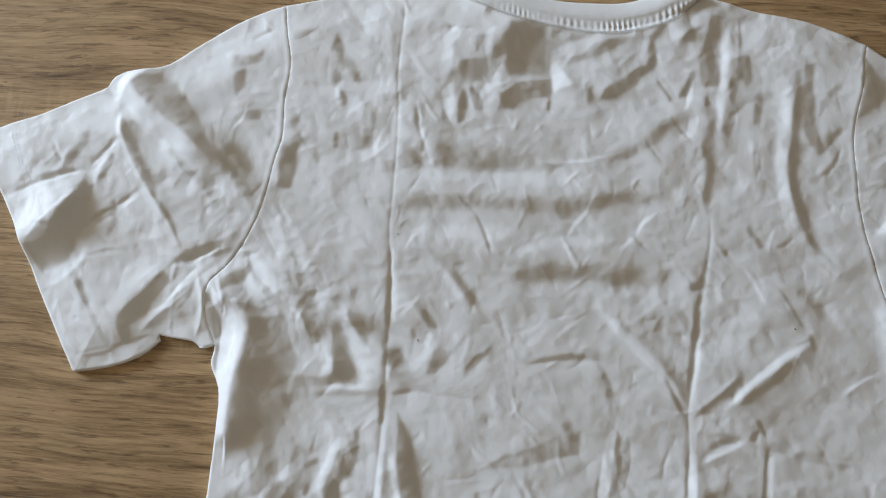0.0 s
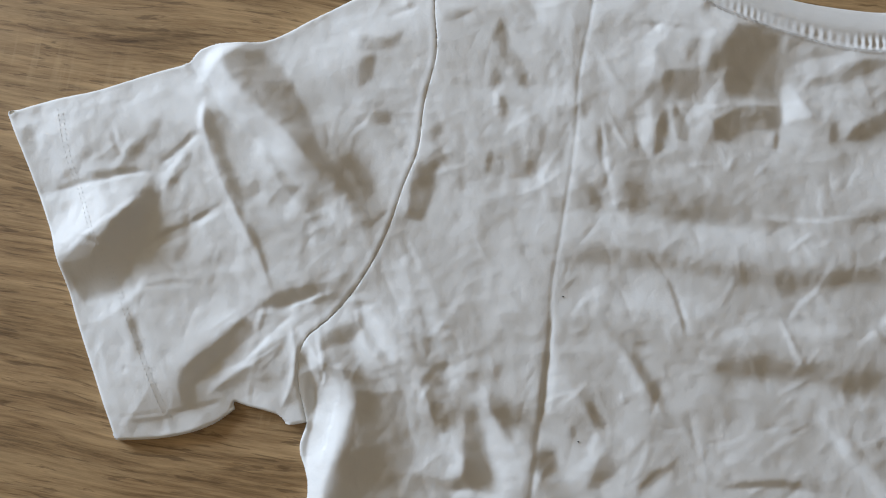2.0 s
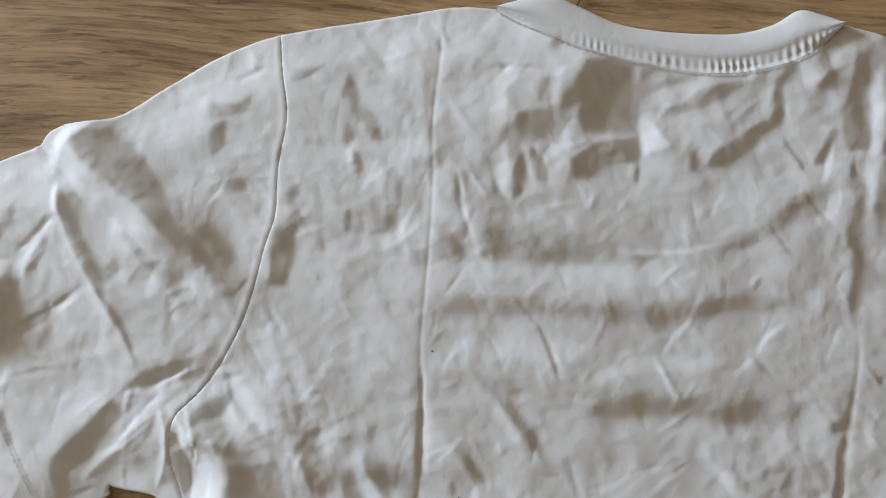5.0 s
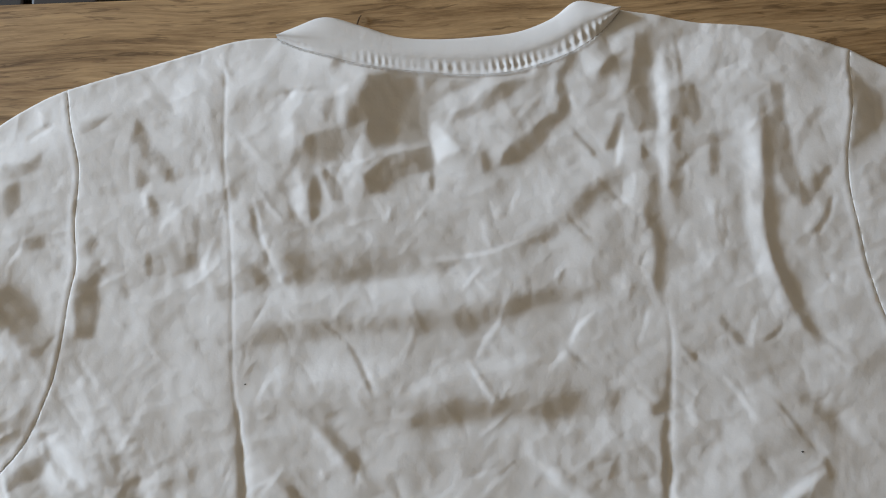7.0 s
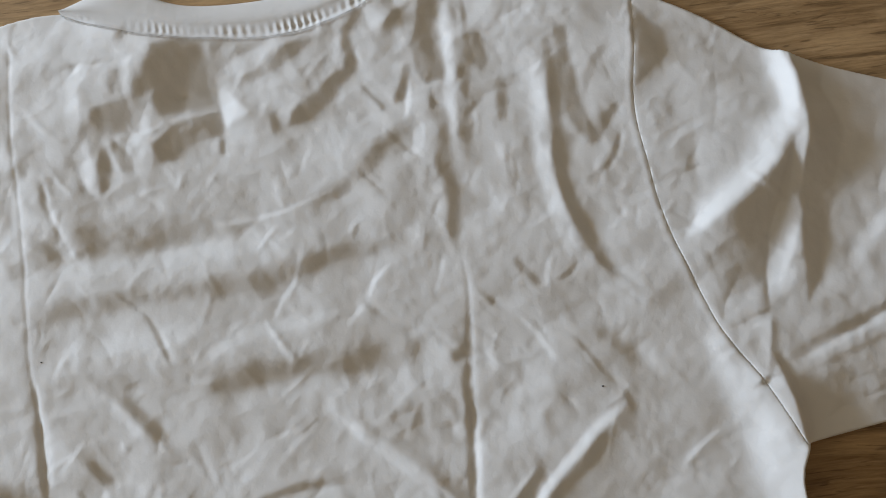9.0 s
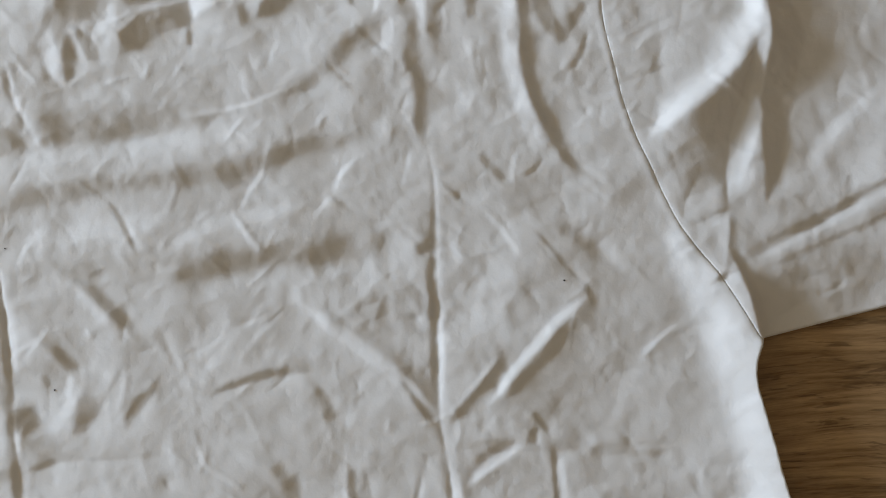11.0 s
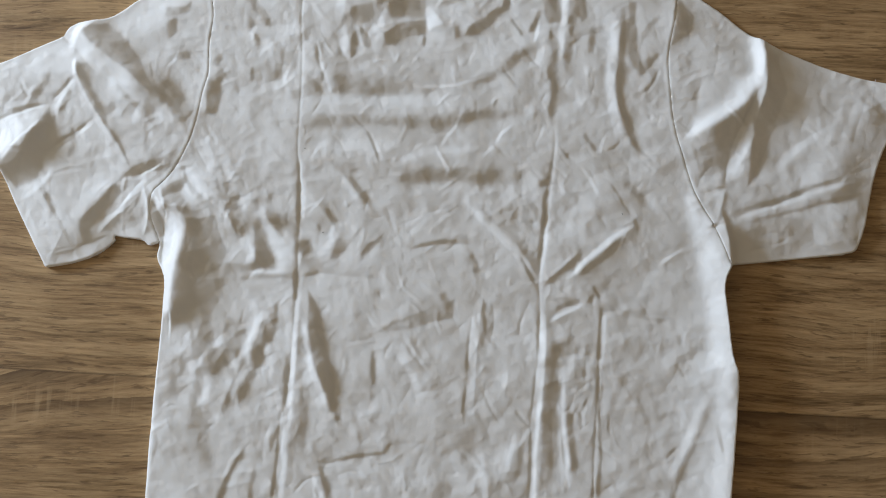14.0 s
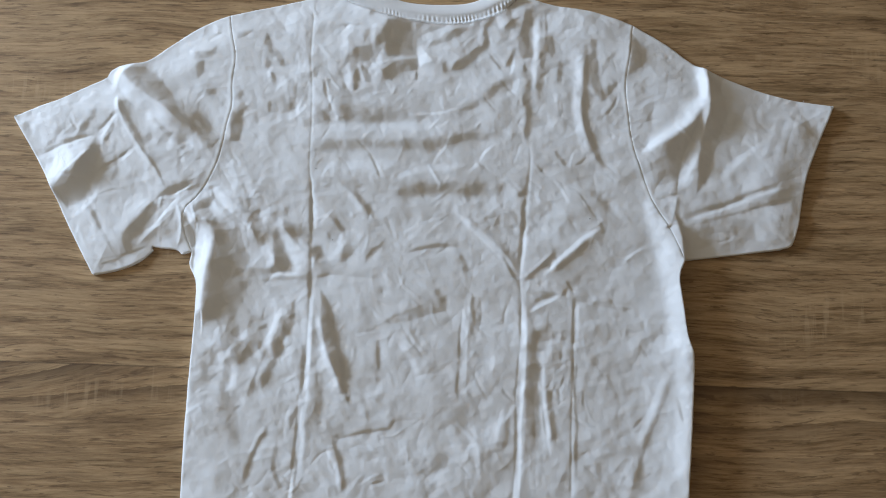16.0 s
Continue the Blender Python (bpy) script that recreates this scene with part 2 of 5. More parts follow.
sleeve_l_hem = curve([(-0.4663, 0.1771), (-0.4388, 0.1336), (-0.4168, 0.0966), (-0.3988, 0.0606), (-0.3838, 0.0336), (-0.3628, -0.0024)])
sleeve_l_low = curve([(-0.361, -0.003), (-0.338, 0.002), (-0.319, 0.009), (-0.306, 0.017), (-0.297, 0.026)])
sleeve_l_tuck = curve([(-0.299, 0.031), (-0.290, 0.0295), (-0.271, 0.0275), (-0.264, 0.023), (-0.253, 0.026)])
side_l = curve([(-0.253, 0.026), (-0.2545, 0.010), (-0.2455, -0.010), (-0.2445, -0.040), (-0.246, -0.073), (-0.2485, -0.147), (-0.2495, -0.245), (-0.2505, -0.39)])
side_r = curve([(0.3012, 0.0270), (0.2942, 0.0090), (0.2972, -0.0230), (0.3022, -0.0610), (0.3082, -0.0860), (0.3052, -0.1480), (0.3002, -0.2340), (0.2992, -0.3900)])
sleeve_r_top = curve([(0.2471, 0.3060), (0.2856, 0.2830), (0.3246, 0.2550), (0.3696, 0.2370), (0.4216, 0.2210), (0.4771, 0.2125)])
sleeve_r_hem = curve([(0.4777, 0.2113), (0.4632, 0.1768), (0.4442, 0.1298), (0.4362, 0.0908), (0.4312, 0.0678), (0.4237, 0.0478), (0.4132, 0.0433)])
sleeve_r_low = curve([(0.412, 0.0425), (0.357, 0.035), (0.299, 0.027)])
bottom = line([(-0.2505, -0.39), (0.297, -0.39)])

body_ring = np.vstack([shoulder_l, armhole_l, side_l, bottom, side_r[::-1], armhole_r[::-1], shoulder_r[::-1], neck[::-1]])
sleeve_l_ring = np.vstack([sleeve_l_top, sleeve_l_far, sleeve_l_hem, sleeve_l_low, sleeve_l_tuck, armhole_l[::-1]])
sleeve_r_ring = np.vstack([sleeve_r_top, sleeve_r_hem, sleeve_r_low, armhole_r[::-1]])


def nearest(px, py, poly, block_size=20000):
    """Distance, foot and way along for many points to one broken line; the sign tells the side (left of the way is plus)."""
    a, b = poly[:-1], poly[1:]
    ab = b - a
    l2 = np.maximum((ab ** 2).sum(1), 1e-12)
    seg = np.sqrt(l2)
    start = np.concatenate([[0], np.cumsum(seg)[:-1]])
    dist, along = np.empty(len(px)), np.empty(len(px))
    foot, side = np.empty((len(px), 2)), np.empty(len(px))
    for i in range(0, len(px), block_size):
        p = np.stack([px[i:i + block_size], py[i:i + block_size]], -1)
        ap = p[:, None] - a[None]
        s = np.clip((ap * ab).sum(-1) / l2, 0, 1)
        f = a[None] + s[..., None] * ab[None]
        d2 = ((p[:, None] - f) ** 2).sum(-1)
        k = d2.argmin(1)
        r = np.arange(len(p))
        dist[i:i + block_size] = np.sqrt(d2[r, k])
        foot[i:i + block_size] = f[r, k]
        along[i:i + block_size] = start[k] + s[r, k] * seg[k]
        side[i:i + block_size] = np.sign(ab[k, 0] * ap[r, k, 1] - ab[k, 1] * ap[r, k, 0])
    return dist, foot, along, side, seg.sum()


def inside(px, py, ring):
    c = np.zeros(len(px), bool)
    x0, y0 = ring[-1]
    for x1, y1 in ring:
        if y0 != y1:
            hit = ((y0 > py) != (y1 > py)) & (px < (x1 - x0) * (py - y0) / (y1 - y0) + x0)
            c ^= hit
        x0, y0 = x1, y1
    return c


def lattice(ix, iy, seed):
    h = (ix * 374761393 + iy * 668265263 + seed * 1442695041) & 0xFFFFFFFF
    h = ((h ^ (h >> 13)) * 1274126177) & 0xFFFFFFFF
    return ((h ^ (h >> 16)) & 0xFFFF) / 32767.5 - 1


def waves(x, y, size, seed):
    """Smooth random hills between -1 and 1."""
    x, y = x / size, y / size
    ix, iy = np.floor(x).astype(np.int64), np.floor(y).astype(np.int64)
    fx, fy = x - ix, y - iy
    ux, uy = fx ** 3 * (fx * (6 * fx - 15) + 10), fy ** 3 * (fy * (6 * fy - 15) + 10)
    a, b = lattice(ix, iy, seed), lattice(ix + 1, iy, seed)
    c, d = lattice(ix, iy + 1, seed), lattice(ix + 1, iy + 1, seed)
    return (a * (1 - ux) + b * ux) * (1 - uy) + (c * (1 - ux) + d * ux) * uy


def smooth(a, b, v):
    s = np.clip((v - a) / (b - a), 0, 1)
    return s * s * (3 - 2 * s)


class Cloth:
    """Heights of the cloth over the table, built up from folds, hollows and creases."""

    def __init__(self, x, y):
        self.x, self.y = x, y
        self.z = np.zeros(len(x))
        self.order = np.argsort(y, kind="stable")
        self.rows = y[self.order]

    def near(self, p, reach):
        """The points round a line."""
        a, b = np.searchsorted(self.rows, (p[:, 1].min() - reach, p[:, 1].max() + reach))
        k = self.order[a:b]
        return k[(self.x[k] > p[:, 0].min() - reach) & (self.x[k] < p[:, 0].max() + reach)]

    def fold(self, points, height, left, right=None, start=0.25, end=0.25):
        """A ridge (or a valley, height below 0) along a line, with its own width on the left and right of its way. start, end: how much of it fades in and out."""
        right = left if right is None else right
        sharp = 1.75 - 0.7 * float(smooth(0.004, 0.012, np.array(max(left, right))))
        p = curve(points, 0.004) if len(points) > 2 else line(points)
        reach = 4.2 * max(left, right)
        k = self.near(p, reach)
        if not len(k):
            return
        d, _, along, side, total = nearest(self.x[k], self.y[k], p)
        f = along / total
        fade = (smooth(0, min(0.5, 1.7 * start), f) if start > 0 else 1.0) * (smooth(0, min(0.5, 1.7 * end), 1 - f) if end > 0 else 1.0)
        w = np.where(side > 0, left, right) * (0.5 + 0.5 * fade)
        self.z[k] += height * fade * np.exp(-(d / w) ** (2.0 / sharp) * 0.9)

    def mound(self, cx, cy, rx, ry, turn, height):
        c, s = math.cos(radians(turn)), math.sin(radians(turn))
        dx, dy = self.x - cx, self.y - cy
        u, v = (dx * c + dy * s) / rx, (-dx * s + dy * c) / ry
        q = u * u + v * v
        self.z += np.where(q < 12, height * np.exp(-q), 0)

    def seam(self, way, way_sign):
        """A sewn seam: a narrow groove with a low welt beside it."""
        k = self.near(way, 0.012)
        if len(k):
            d, _, _, side, _ = nearest(self.x[k], self.y[k], way[::2])
            s = d * side
            self.z[k] += -0.00026 * np.exp(-(s / 0.0011) ** 2) + 0.00024 * np.exp(-((s * way_sign - 0.0024) / 0.0018) ** 2)

    def crumple(self):
        """Small creases everywhere, sharper than hills, running in patches."""
        x, y = self.x, self.y
        wx = x + 0.010 * waves(x, y, 0.04, 21)
        wy = y + 0.010 * waves(x, y, 0.04, 22)
        patch = 0.45 + 0.55 * waves(x, y, 0.085, 31)
        u, v = 0.94 * wx + 0.34 * wy, -0.34 * wx + 0.94 * wy
        self.z += 0.0003 * np.clip(patch, 0.15, 1) * (1 - 2 * np.abs(waves(u, v * 0.7, 0.021, 41)))
        self.z += 0.00016 * np.clip(1.1 - patch, 0.3, 1) * (1 - 2 * np.abs(waves(v, u * 0.8, 0.011, 43)))
        self.z += 0.0004 * waves(x, y, 0.034, 3) + 0.00012 * waves(wx, wy, 0.0055, 7)

    def scatter(self, count, seed):
        """Short fine creases, strewn: most of them up and down the body, some slanted."""
        rng = np.random.RandomState(seed)
        for _ in range(count):
            cx, cy = rng.uniform(-0.46, 0.47), rng.uniform(-0.38, 0.33)
            turn = rng.choice([1.5, 1.1, 2.2, 0.5, 2.7]) + rng.normal(0, 0.25)
            half = rng.uniform(0.004, 0.020)
            dx, dy = half * math.cos(turn), half * math.sin(turn)
            bend = rng.normal(0, 0.18)
            way = [(cx - dx, cy - dy), (cx - dy * bend, cy + dx * bend), (cx + dx, cy + dy)]
            width = rng.uniform(0.0007, 0.0024)
            self.fold(way, rng.choice([-1, 1]) * width * rng.uniform(0.10, 0.36), width, width * rng.uniform(0.8, 1.8), 0.4, 0.4)


def shards(x, y, size, seed):
    """Flat random patches with straight borders, each at its own value between -1 and 1."""
    x, y = x / size + 0.25 * waves(x, y, size * 0.6, seed + 5), y / size + 0.25 * waves(x, y, size * 0.6, seed + 6)
    ix, iy = np.floor(x).astype(np.int64), np.floor(y).astype(np.int64)
    best, value = np.full(x.shape, 9.0), np.zeros(x.shape)
    for a in (-1, 0, 1):
        for b in (-1, 0, 1):
            cx, cy = ix + a, iy + b
            d = (cx + 0.5 + 0.45 * lattice(cx, cy, seed) - x) ** 2 + (cy + 0.5 + 0.45 * lattice(cx, cy, seed + 1) - y) ** 2
            value = np.where(d < best, lattice(cx, cy, seed + 2), value)
            best = np.minimum(best, d)
    return value


class Tilts:
    """Creased cloth as leaning facets: how steeply each spot leans away from the window, joined into one height."""

    STEP, LEFT, LOW = 0.001, -0.50, -0.42

    def __init__(self, way, gain):
        self.way, self.gain = way, gain
        self.gx, self.gy = np.meshgrid(self.LEFT + self.STEP * np.arange(1024), self.LOW + self.STEP * np.arange(800))
        x, y = self.gx.copy(), self.gy.copy()
        # uneven edges: every facet wanders a little
        self.gx += 0.0016 * waves(x, y, 0.023, 51) + 0.0004 * waves(x, y, 0.007, 52)
        self.gy += 0.0016 * waves(x, y, 0.023, 53) + 0.0004 * waves(x, y, 0.007, 54)
        self.g = np.zeros(self.gx.shape)
        self.uneven = 1.0 + 0.4 * waves(x, y, 0.013, 55) + 0.25 * waves(x, y, 0.005, 56)
        patch = np.clip(0.55 + 0.75 * waves(x, y, 0.07, 57), 0.2, 1.2)
        self.crumpled = patch * (0.17 * shards(0.8 * x + 0.6 * y, 1.5 * (0.8 * y - 0.6 * x), 0.021, 61)
                                 + 0.16 * shards(1.5 * x, y, 0.010, 62))
        self.crumpled += 0.09 * waves(x, y, 0.017, 58) + 0.07 * waves(x, y, 0.006, 59)
        self.h = None

    def window(self, p, reach):
        x0, y0 = ((p.min(0) - reach - (self.LEFT, self.LOW)) / self.STEP).astype(int)
        x1, y1 = ((p.max(0) + reach - (self.LEFT, self.LOW)) / self.STEP).astype(int) + 2
        return slice(max(y0, 0), max(y1, 0)), slice(max(x0, 0), max(x1, 0))

    def lean(self, points, width, amount):
        """A long narrow facet along a line, thinning out at both ends."""
        p, width = curve(points, 0.003), max(width, 0.0013)
        k = self.window(p, 2 * width + 0.004)
        x, y = self.gx[k], self.gy[k]
        d, _, along, _, total = nearest(x.ravel(), y.ravel(), p)
        f = along / total
        fade = smooth(0, 0.22, f) * smooth(0, 0.22, 1 - f)
        w = width * (0.35 + 0.65 * fade)
        self.g[k] += (amount * fade * np.exp(-(d / w) ** 3)).reshape(x.shape)

    def facet(self, points, amount, soft=0.0017):
        """A facet with corners, a little rounded at its edges."""
        ring = np.array(points)
        p = np.vstack([ring, ring[:1]])
        k = self.window(p, 2 * soft + 0.004)
        x, y = self.gx[k].ravel(), self.gy[k].ravel()
        d = nearest(x, y, p)[0] * np.where(inside(x, y, ring), 1, -1)
        self.g[k] += (amount * smooth(-soft, soft, d)).reshape(self.gx[k].shape)

    def creases(self, count, seed):
        """Fine sharp creases, strewn: a lit and a shaded flank side by side."""
        rng = np.random.RandomState(seed)
        for _ in range(count):
            cx, cy = rng.uniform(-0.46, 0.47), rng.uniform(-0.37, 0.33)
            turn = rng.choice([1.45, 1.0, 2.2, 2.5, 0.6]) + rng.normal(0, 0.22)
            half = rng.uniform(0.005, 0.022)
            dx, dy = half * math.cos(turn), half * math.sin(turn)
            bend, wide = rng.normal(0, 0.14), rng.uniform(0.0009, 0.0019)
            strong = rng.choice([-1, 1]) * rng.uniform(0.12, 0.4)
            side = 1 if math.sin(turn) * self.way[0] - math.cos(turn) * self.way[1] > 0 else -1
            for k, a in ((-0.7, strong), (0.7, -0.7 * strong)):
                ox, oy = side * k * wide * math.sin(turn), -side * k * wide * math.cos(turn)
                self.lean([(cx - dx + ox, cy - dy + oy), (cx - dy * bend + ox, cy + dx * bend + oy), (cx + dx + ox, cy + dy + oy)], wide, a)

    def height(self, x, y):
        if self.h is None:
            g = self.gain * (np.where(self.g < 0, 0.72 * np.tanh(self.g / 0.72), 0.95 * np.tanh(self.g / 0.9)) * self.uneven + self.crumpled)
            kx = 2 * math.pi * np.fft.fftfreq(g.shape[1], self.STEP)[None, :]
            ky = 2 * math.pi * np.fft.fftfreq(g.shape[0], self.STEP)[:, None]
            ks, kn = kx * self.way[0] + ky * self.way[1], ky * self.way[0] - kx * self.way[1]
            soft = np.exp(-(kx ** 2 + ky ** 2) * 0.00042 ** 2 / 2)
            self.h = np.fft.ifft2(-1j * ks * np.fft.fft2(g) * soft / (ks ** 2 + 0.07 * kn ** 2 + 200.0)).real
        u = np.clip((x - self.LEFT) / self.STEP, 0, self.h.shape[1] - 1.001)
        v = np.clip((y - self.LOW) / self.STEP, 0, self.h.shape[0] - 1.001)
        i, j = u.astype(int), v.astype(int)
        fu, fv = u - i, v - j
        h = self.h
        return (h[j, i] * (1 - fu) + h[j, i + 1] * fu) * (1 - fv) + (h[j + 1, i] * (1 - fu) + h[j + 1, i + 1] * fu) * fv


TILTS = Tilts((0.917, -0.399), 0.74)
lean, facet = TILTS.lean, TILTS.facet
# below the neck
facet([(-0.040, 0.302), (-0.028, 0.303), (-0.013, 0.301), (-0.011, 0.279), (-0.009, 0.265), (-0.026, 0.263), (-0.038, 0.257), (-0.041, 0.264), (-0.042, 0.276), (-0.054, 0.270), (-0.055, 0.282), (-0.045, 0.290)], -0.62, 0.0032)
facet([(-0.047, 0.242), (-0.029, 0.254), (-0.009, 0.260), (-0.007, 0.246), (-0.020, 0.242), (-0.030, 0.237), (-0.033, 0.232), (-0.043, 0.235)], -0.7)
facet([(-0.009, 0.300), (0.009, 0.299), (0.026, 0.297), (0.009, 0.291), (-0.005, 0.284), (-0.009, 0.286)], -0.45)
facet([(-0.079, 0.233), (-0.077, 0.241), (-0.073, 0.245), (-0.073, 0.233), (-0.073, 0.221), (-0.076, 0.216)], -0.75)
facet([(-0.069, 0.248), (-0.065, 0.246), (-0.060, 0.237), (-0.059, 0.229), (-0.064, 0.229), (-0.068, 0.234)], -0.65)
facet([(-0.067, 0.291), (-0.062, 0.293), (-0.061, 0.284), (-0.066, 0.274), (-0.068, 0.279)], -0.45)
facet([(-0.078, 0.266), (-0.059, 0.270), (-0.056, 0.261), (-0.060, 0.251), (-0.068, 0.253), (-0.073, 0.255), (-0.080, 0.259)], -0.4)
lean([(-0.061, 0.314), (-0.058, 0.312), (-0.055, 0.311)], 0.0034, -0.45)
facet([(-0.091, 0.198), (-0.074, 0.198), (-0.045, 0.199), (-0.022, 0.195), (-0.009, 0.191), (0.005, 0.189), (-0.009, 0.186), (-0.035, 0.182), (-0.062, 0.180), (-0.088, 0.182)], -0.5, 0.0065)
facet([(-0.008, 0.274), (-0.002, 0.272), (0.006, 0.263), (0.011, 0.256), (0.002, 0.253), (-0.003, 0.250), (-0.007, 0.258)], 0.7)
facet([(-0.051, 0.261), (-0.046, 0.267), (-0.043, 0.264), (-0.048, 0.252), (-0.052, 0.254)], 0.3)
facet([(-0.094, 0.288), (-0.086, 0.294), (-0.086, 0.259), (-0.092, 0.249), (-0.095, 0.256)], 0.35)
facet([(-0.092, 0.242), (-0.083, 0.252), (-0.082, 0.228), (-0.084, 0.215), (-0.090, 0.229)], 0.3)
facet([(-0.058, 0.294), (-0.053, 0.296), (-0.054, 0.277), (-0.059, 0.273)], 0.3)
facet([(-0.058, 0.247), (-0.051, 0.254), (-0.046, 0.250), (-0.052, 0.237), (-0.057, 0.239)], 0.3)
lean([(-0.009, 0.290), (-0.007, 0.265), (-0.006, 0.246), (-0.003, 0.226)], 0.0012, -0.6)
lean([(-0.064, 0.225), (-0.051, 0.213), (-0.035, 0.202), (-0.018, 0.194), (-0.007, 0.191), (0.024, 0.194), (0.048, 0.200), (0.071, 0.212)], 0.0010, 0.35)
lean([(0.024, 0.214), (0.025, 0.202), (0.028, 0.194)], 0.0012, 0.45)
lean([(0.046, 0.233), (0.042, 0.225), (0.039, 0.215)], 0.0010, 0.3)
facet([(-0.124, 0.200), (-0.114, 0.196), (-0.104, 0.186), (-0.101, 0.180), (-0.110, 0.182), (-0.118, 0.189)], -0.45)
lean([(-0.114, 0.237), (-0.104, 0.209), (-0.095, 0.185), (-0.088, 0.170)], 0.0013, 0.4)
lean([(-0.116, 0.233), (-0.107, 0.209), (-0.098, 0.185)], 0.0017, -0.25)
facet([(0.072, 0.299), (0.081, 0.311), (0.082, 0.307), (0.077, 0.299), (0.076, 0.294), (0.079, 0.285), (0.079, 0.274), (0.070, 0.268), (0.061, 0.258), (0.050, 0.250), (0.040, 0.246), (0.035, 0.246), (0.037, 0.253), (0.051, 0.262), (0.062, 0.270), (0.072, 0.275), (0.074, 0.282), (0.071, 0.289)], -0.75)
facet([(0.008, 0.277), (0.019, 0.281), (0.029, 0.288), (0.043, 0.294), (0.051, 0.293), (0.042, 0.287), (0.029, 0.279), (0.015, 0.273)], -0.45)
facet([(0.024, 0.253), (0.028, 0.256), (0.029, 0.243), (0.025, 0.241)], -0.4)
lean([(0.097, 0.248), (0.103, 0.259), (0.109, 0.276)], 0.0023, -0.7)
lean([(0.107, 0.273), (0.106, 0.256), (0.103, 0.237)], 0.0010, 0.45)
facet([(0.120, 0.321), (0.130, 0.321), (0.127, 0.303), (0.123, 0.293), (0.125, 0.279), (0.131, 0.285), (0.130, 0.261), (0.124, 0.262), (0.117, 0.260), (0.111, 0.269), (0.111, 0.280), (0.115, 0.290), (0.117, 0.304)], -0.6)
lean([(0.119, 0.258), (0.119, 0.250), (0.118, 0.243)], 0.0017, -0.5)
lean([(0.126, 0.241), (0.123, 0.224), (0.123, 0.207), (0.124, 0.194), (0.123, 0.171), (0.124, 0.153)], 0.0036, -0.55)
lean([(0.139, 0.320), (0.132, 0.303), (0.133, 0.278), (0.131, 0.251), (0.130, 0.229)], 0.0037, 0.75)
facet([(0.144, 0.320), (0.146, 0.302), (0.145, 0.292), (0.147, 0.281), (0.151, 0.288), (0.154, 0.277), (0.155, 0.270), (0.151, 0.265), (0.146, 0.269), (0.141, 0.250), (0.138, 0.254), (0.138, 0.268), (0.142, 0.278)], -0.65)
facet([(0.131, 0.227), (0.137, 0.240), (0.144, 0.245), (0.150, 0.248), (0.142, 0.240), (0.140, 0.227), (0.136, 0.220)], -0.45)
facet([(0.157, 0.256), (0.161, 0.261), (0.163, 0.253), (0.161, 0.232), (0.156, 0.233), (0.155, 0.243)], -0.5)
lean([(0.109, 0.238), (0.092, 0.229), (0.082, 0.220), (0.071, 0.210), (0.058, 0.202), (0.038, 0.195)], 0.0043, -0.5)
lean([(0.078, 0.269), (0.090, 0.250), (0.094, 0.244)], 0.0008, -0.55)
facet([(0.084, 0.313), (0.091, 0.310), (0.097, 0.301), (0.090, 0.293), (0.087, 0.298)], 0.35)
lean([(0.076, 0.293), (0.079, 0.285), (0.083, 0.276)], 0.0013, 0.45)
lean([(0.093, 0.295), (0.104, 0.304), (0.116, 0.311)], 0.0017, -0.35)
lean([(0.102, 0.299), (0.105, 0.290), (0.102, 0.280)], 0.0034, 0.25)
# waves across the back
lean([(-0.118, 0.173), (-0.075, 0.173), (-0.029, 0.175), (0.020, 0.176)], 0.0066, 0.22)
facet([(-0.118, 0.153), (-0.102, 0.157), (-0.075, 0.158), (-0.049, 0.159), (-0.023, 0.157), (-0.010, 0.159), (-0.000, 0.157), (-0.007, 0.150), (-0.030, 0.149), (-0.063, 0.148), (-0.102, 0.146), (-0.120, 0.147)], -0.4, 0.006)
facet([(-0.002, 0.157), (0.010, 0.161), (0.029, 0.162), (0.046, 0.165), (0.039, 0.156), (0.019, 0.147), (0.003, 0.147)], -0.5, 0.006)
lean([(0.029, 0.156), (0.052, 0.165), (0.075, 0.167), (0.090, 0.168)], 0.0045, -0.4)
lean([(-0.119, 0.127), (-0.089, 0.127), (-0.050, 0.130), (-0.017, 0.132)], 0.0071, 0.2)
lean([(-0.031, 0.115), (0.002, 0.125), (0.041, 0.130), (0.063, 0.129)], 0.0045, 0.22)
lean([(-0.115, 0.113), (-0.090, 0.108), (-0.061, 0.103)], 0.0045, -0.35)
lean([(-0.091, 0.109), (-0.077, 0.101), (-0.064, 0.086), (-0.052, 0.073), (-0.044, 0.064)], 0.0032, -0.55)
facet([(-0.025, 0.097), (-0.009, 0.105), (0.014, 0.108), (0.033, 0.109), (0.052, 0.105), (0.075, 0.109), (0.077, 0.102), (0.058, 0.095), (0.032, 0.098), (0.010, 0.097), (-0.013, 0.095)], -0.5, 0.006)
lean([(0.112, 0.100), (0.118, 0.101), (0.123, 0.101)], 0.0045, -0.5)
lean([(-0.064, 0.110), (0.001, 0.108), (0.065, 0.105), (0.122, 0.103)], 0.0064, -0.15)
lean([(-0.075, 0.163), (-0.059, 0.147), (-0.050, 0.130), (-0.043, 0.109)], 0.0008, -0.6)
lean([(-0.073, 0.162), (-0.057, 0.147), (-0.047, 0.130), (-0.042, 0.112)], 0.0010, 0.3)
lean([(0.069, 0.133), (0.074, 0.146), (0.088, 0.159)], 0.0013, 0.5)
lean([(0.033, 0.156), (0.023, 0.143), (0.016, 0.130)], 0.0011, 0.35)
lean([(0.117, 0.157), (0.113, 0.144), (0.108, 0.135)], 0.0013, 0.4)
lean([(0.056, 0.121), (0.061, 0.127), (0.068, 0.135)], 0.0013, 0.35)
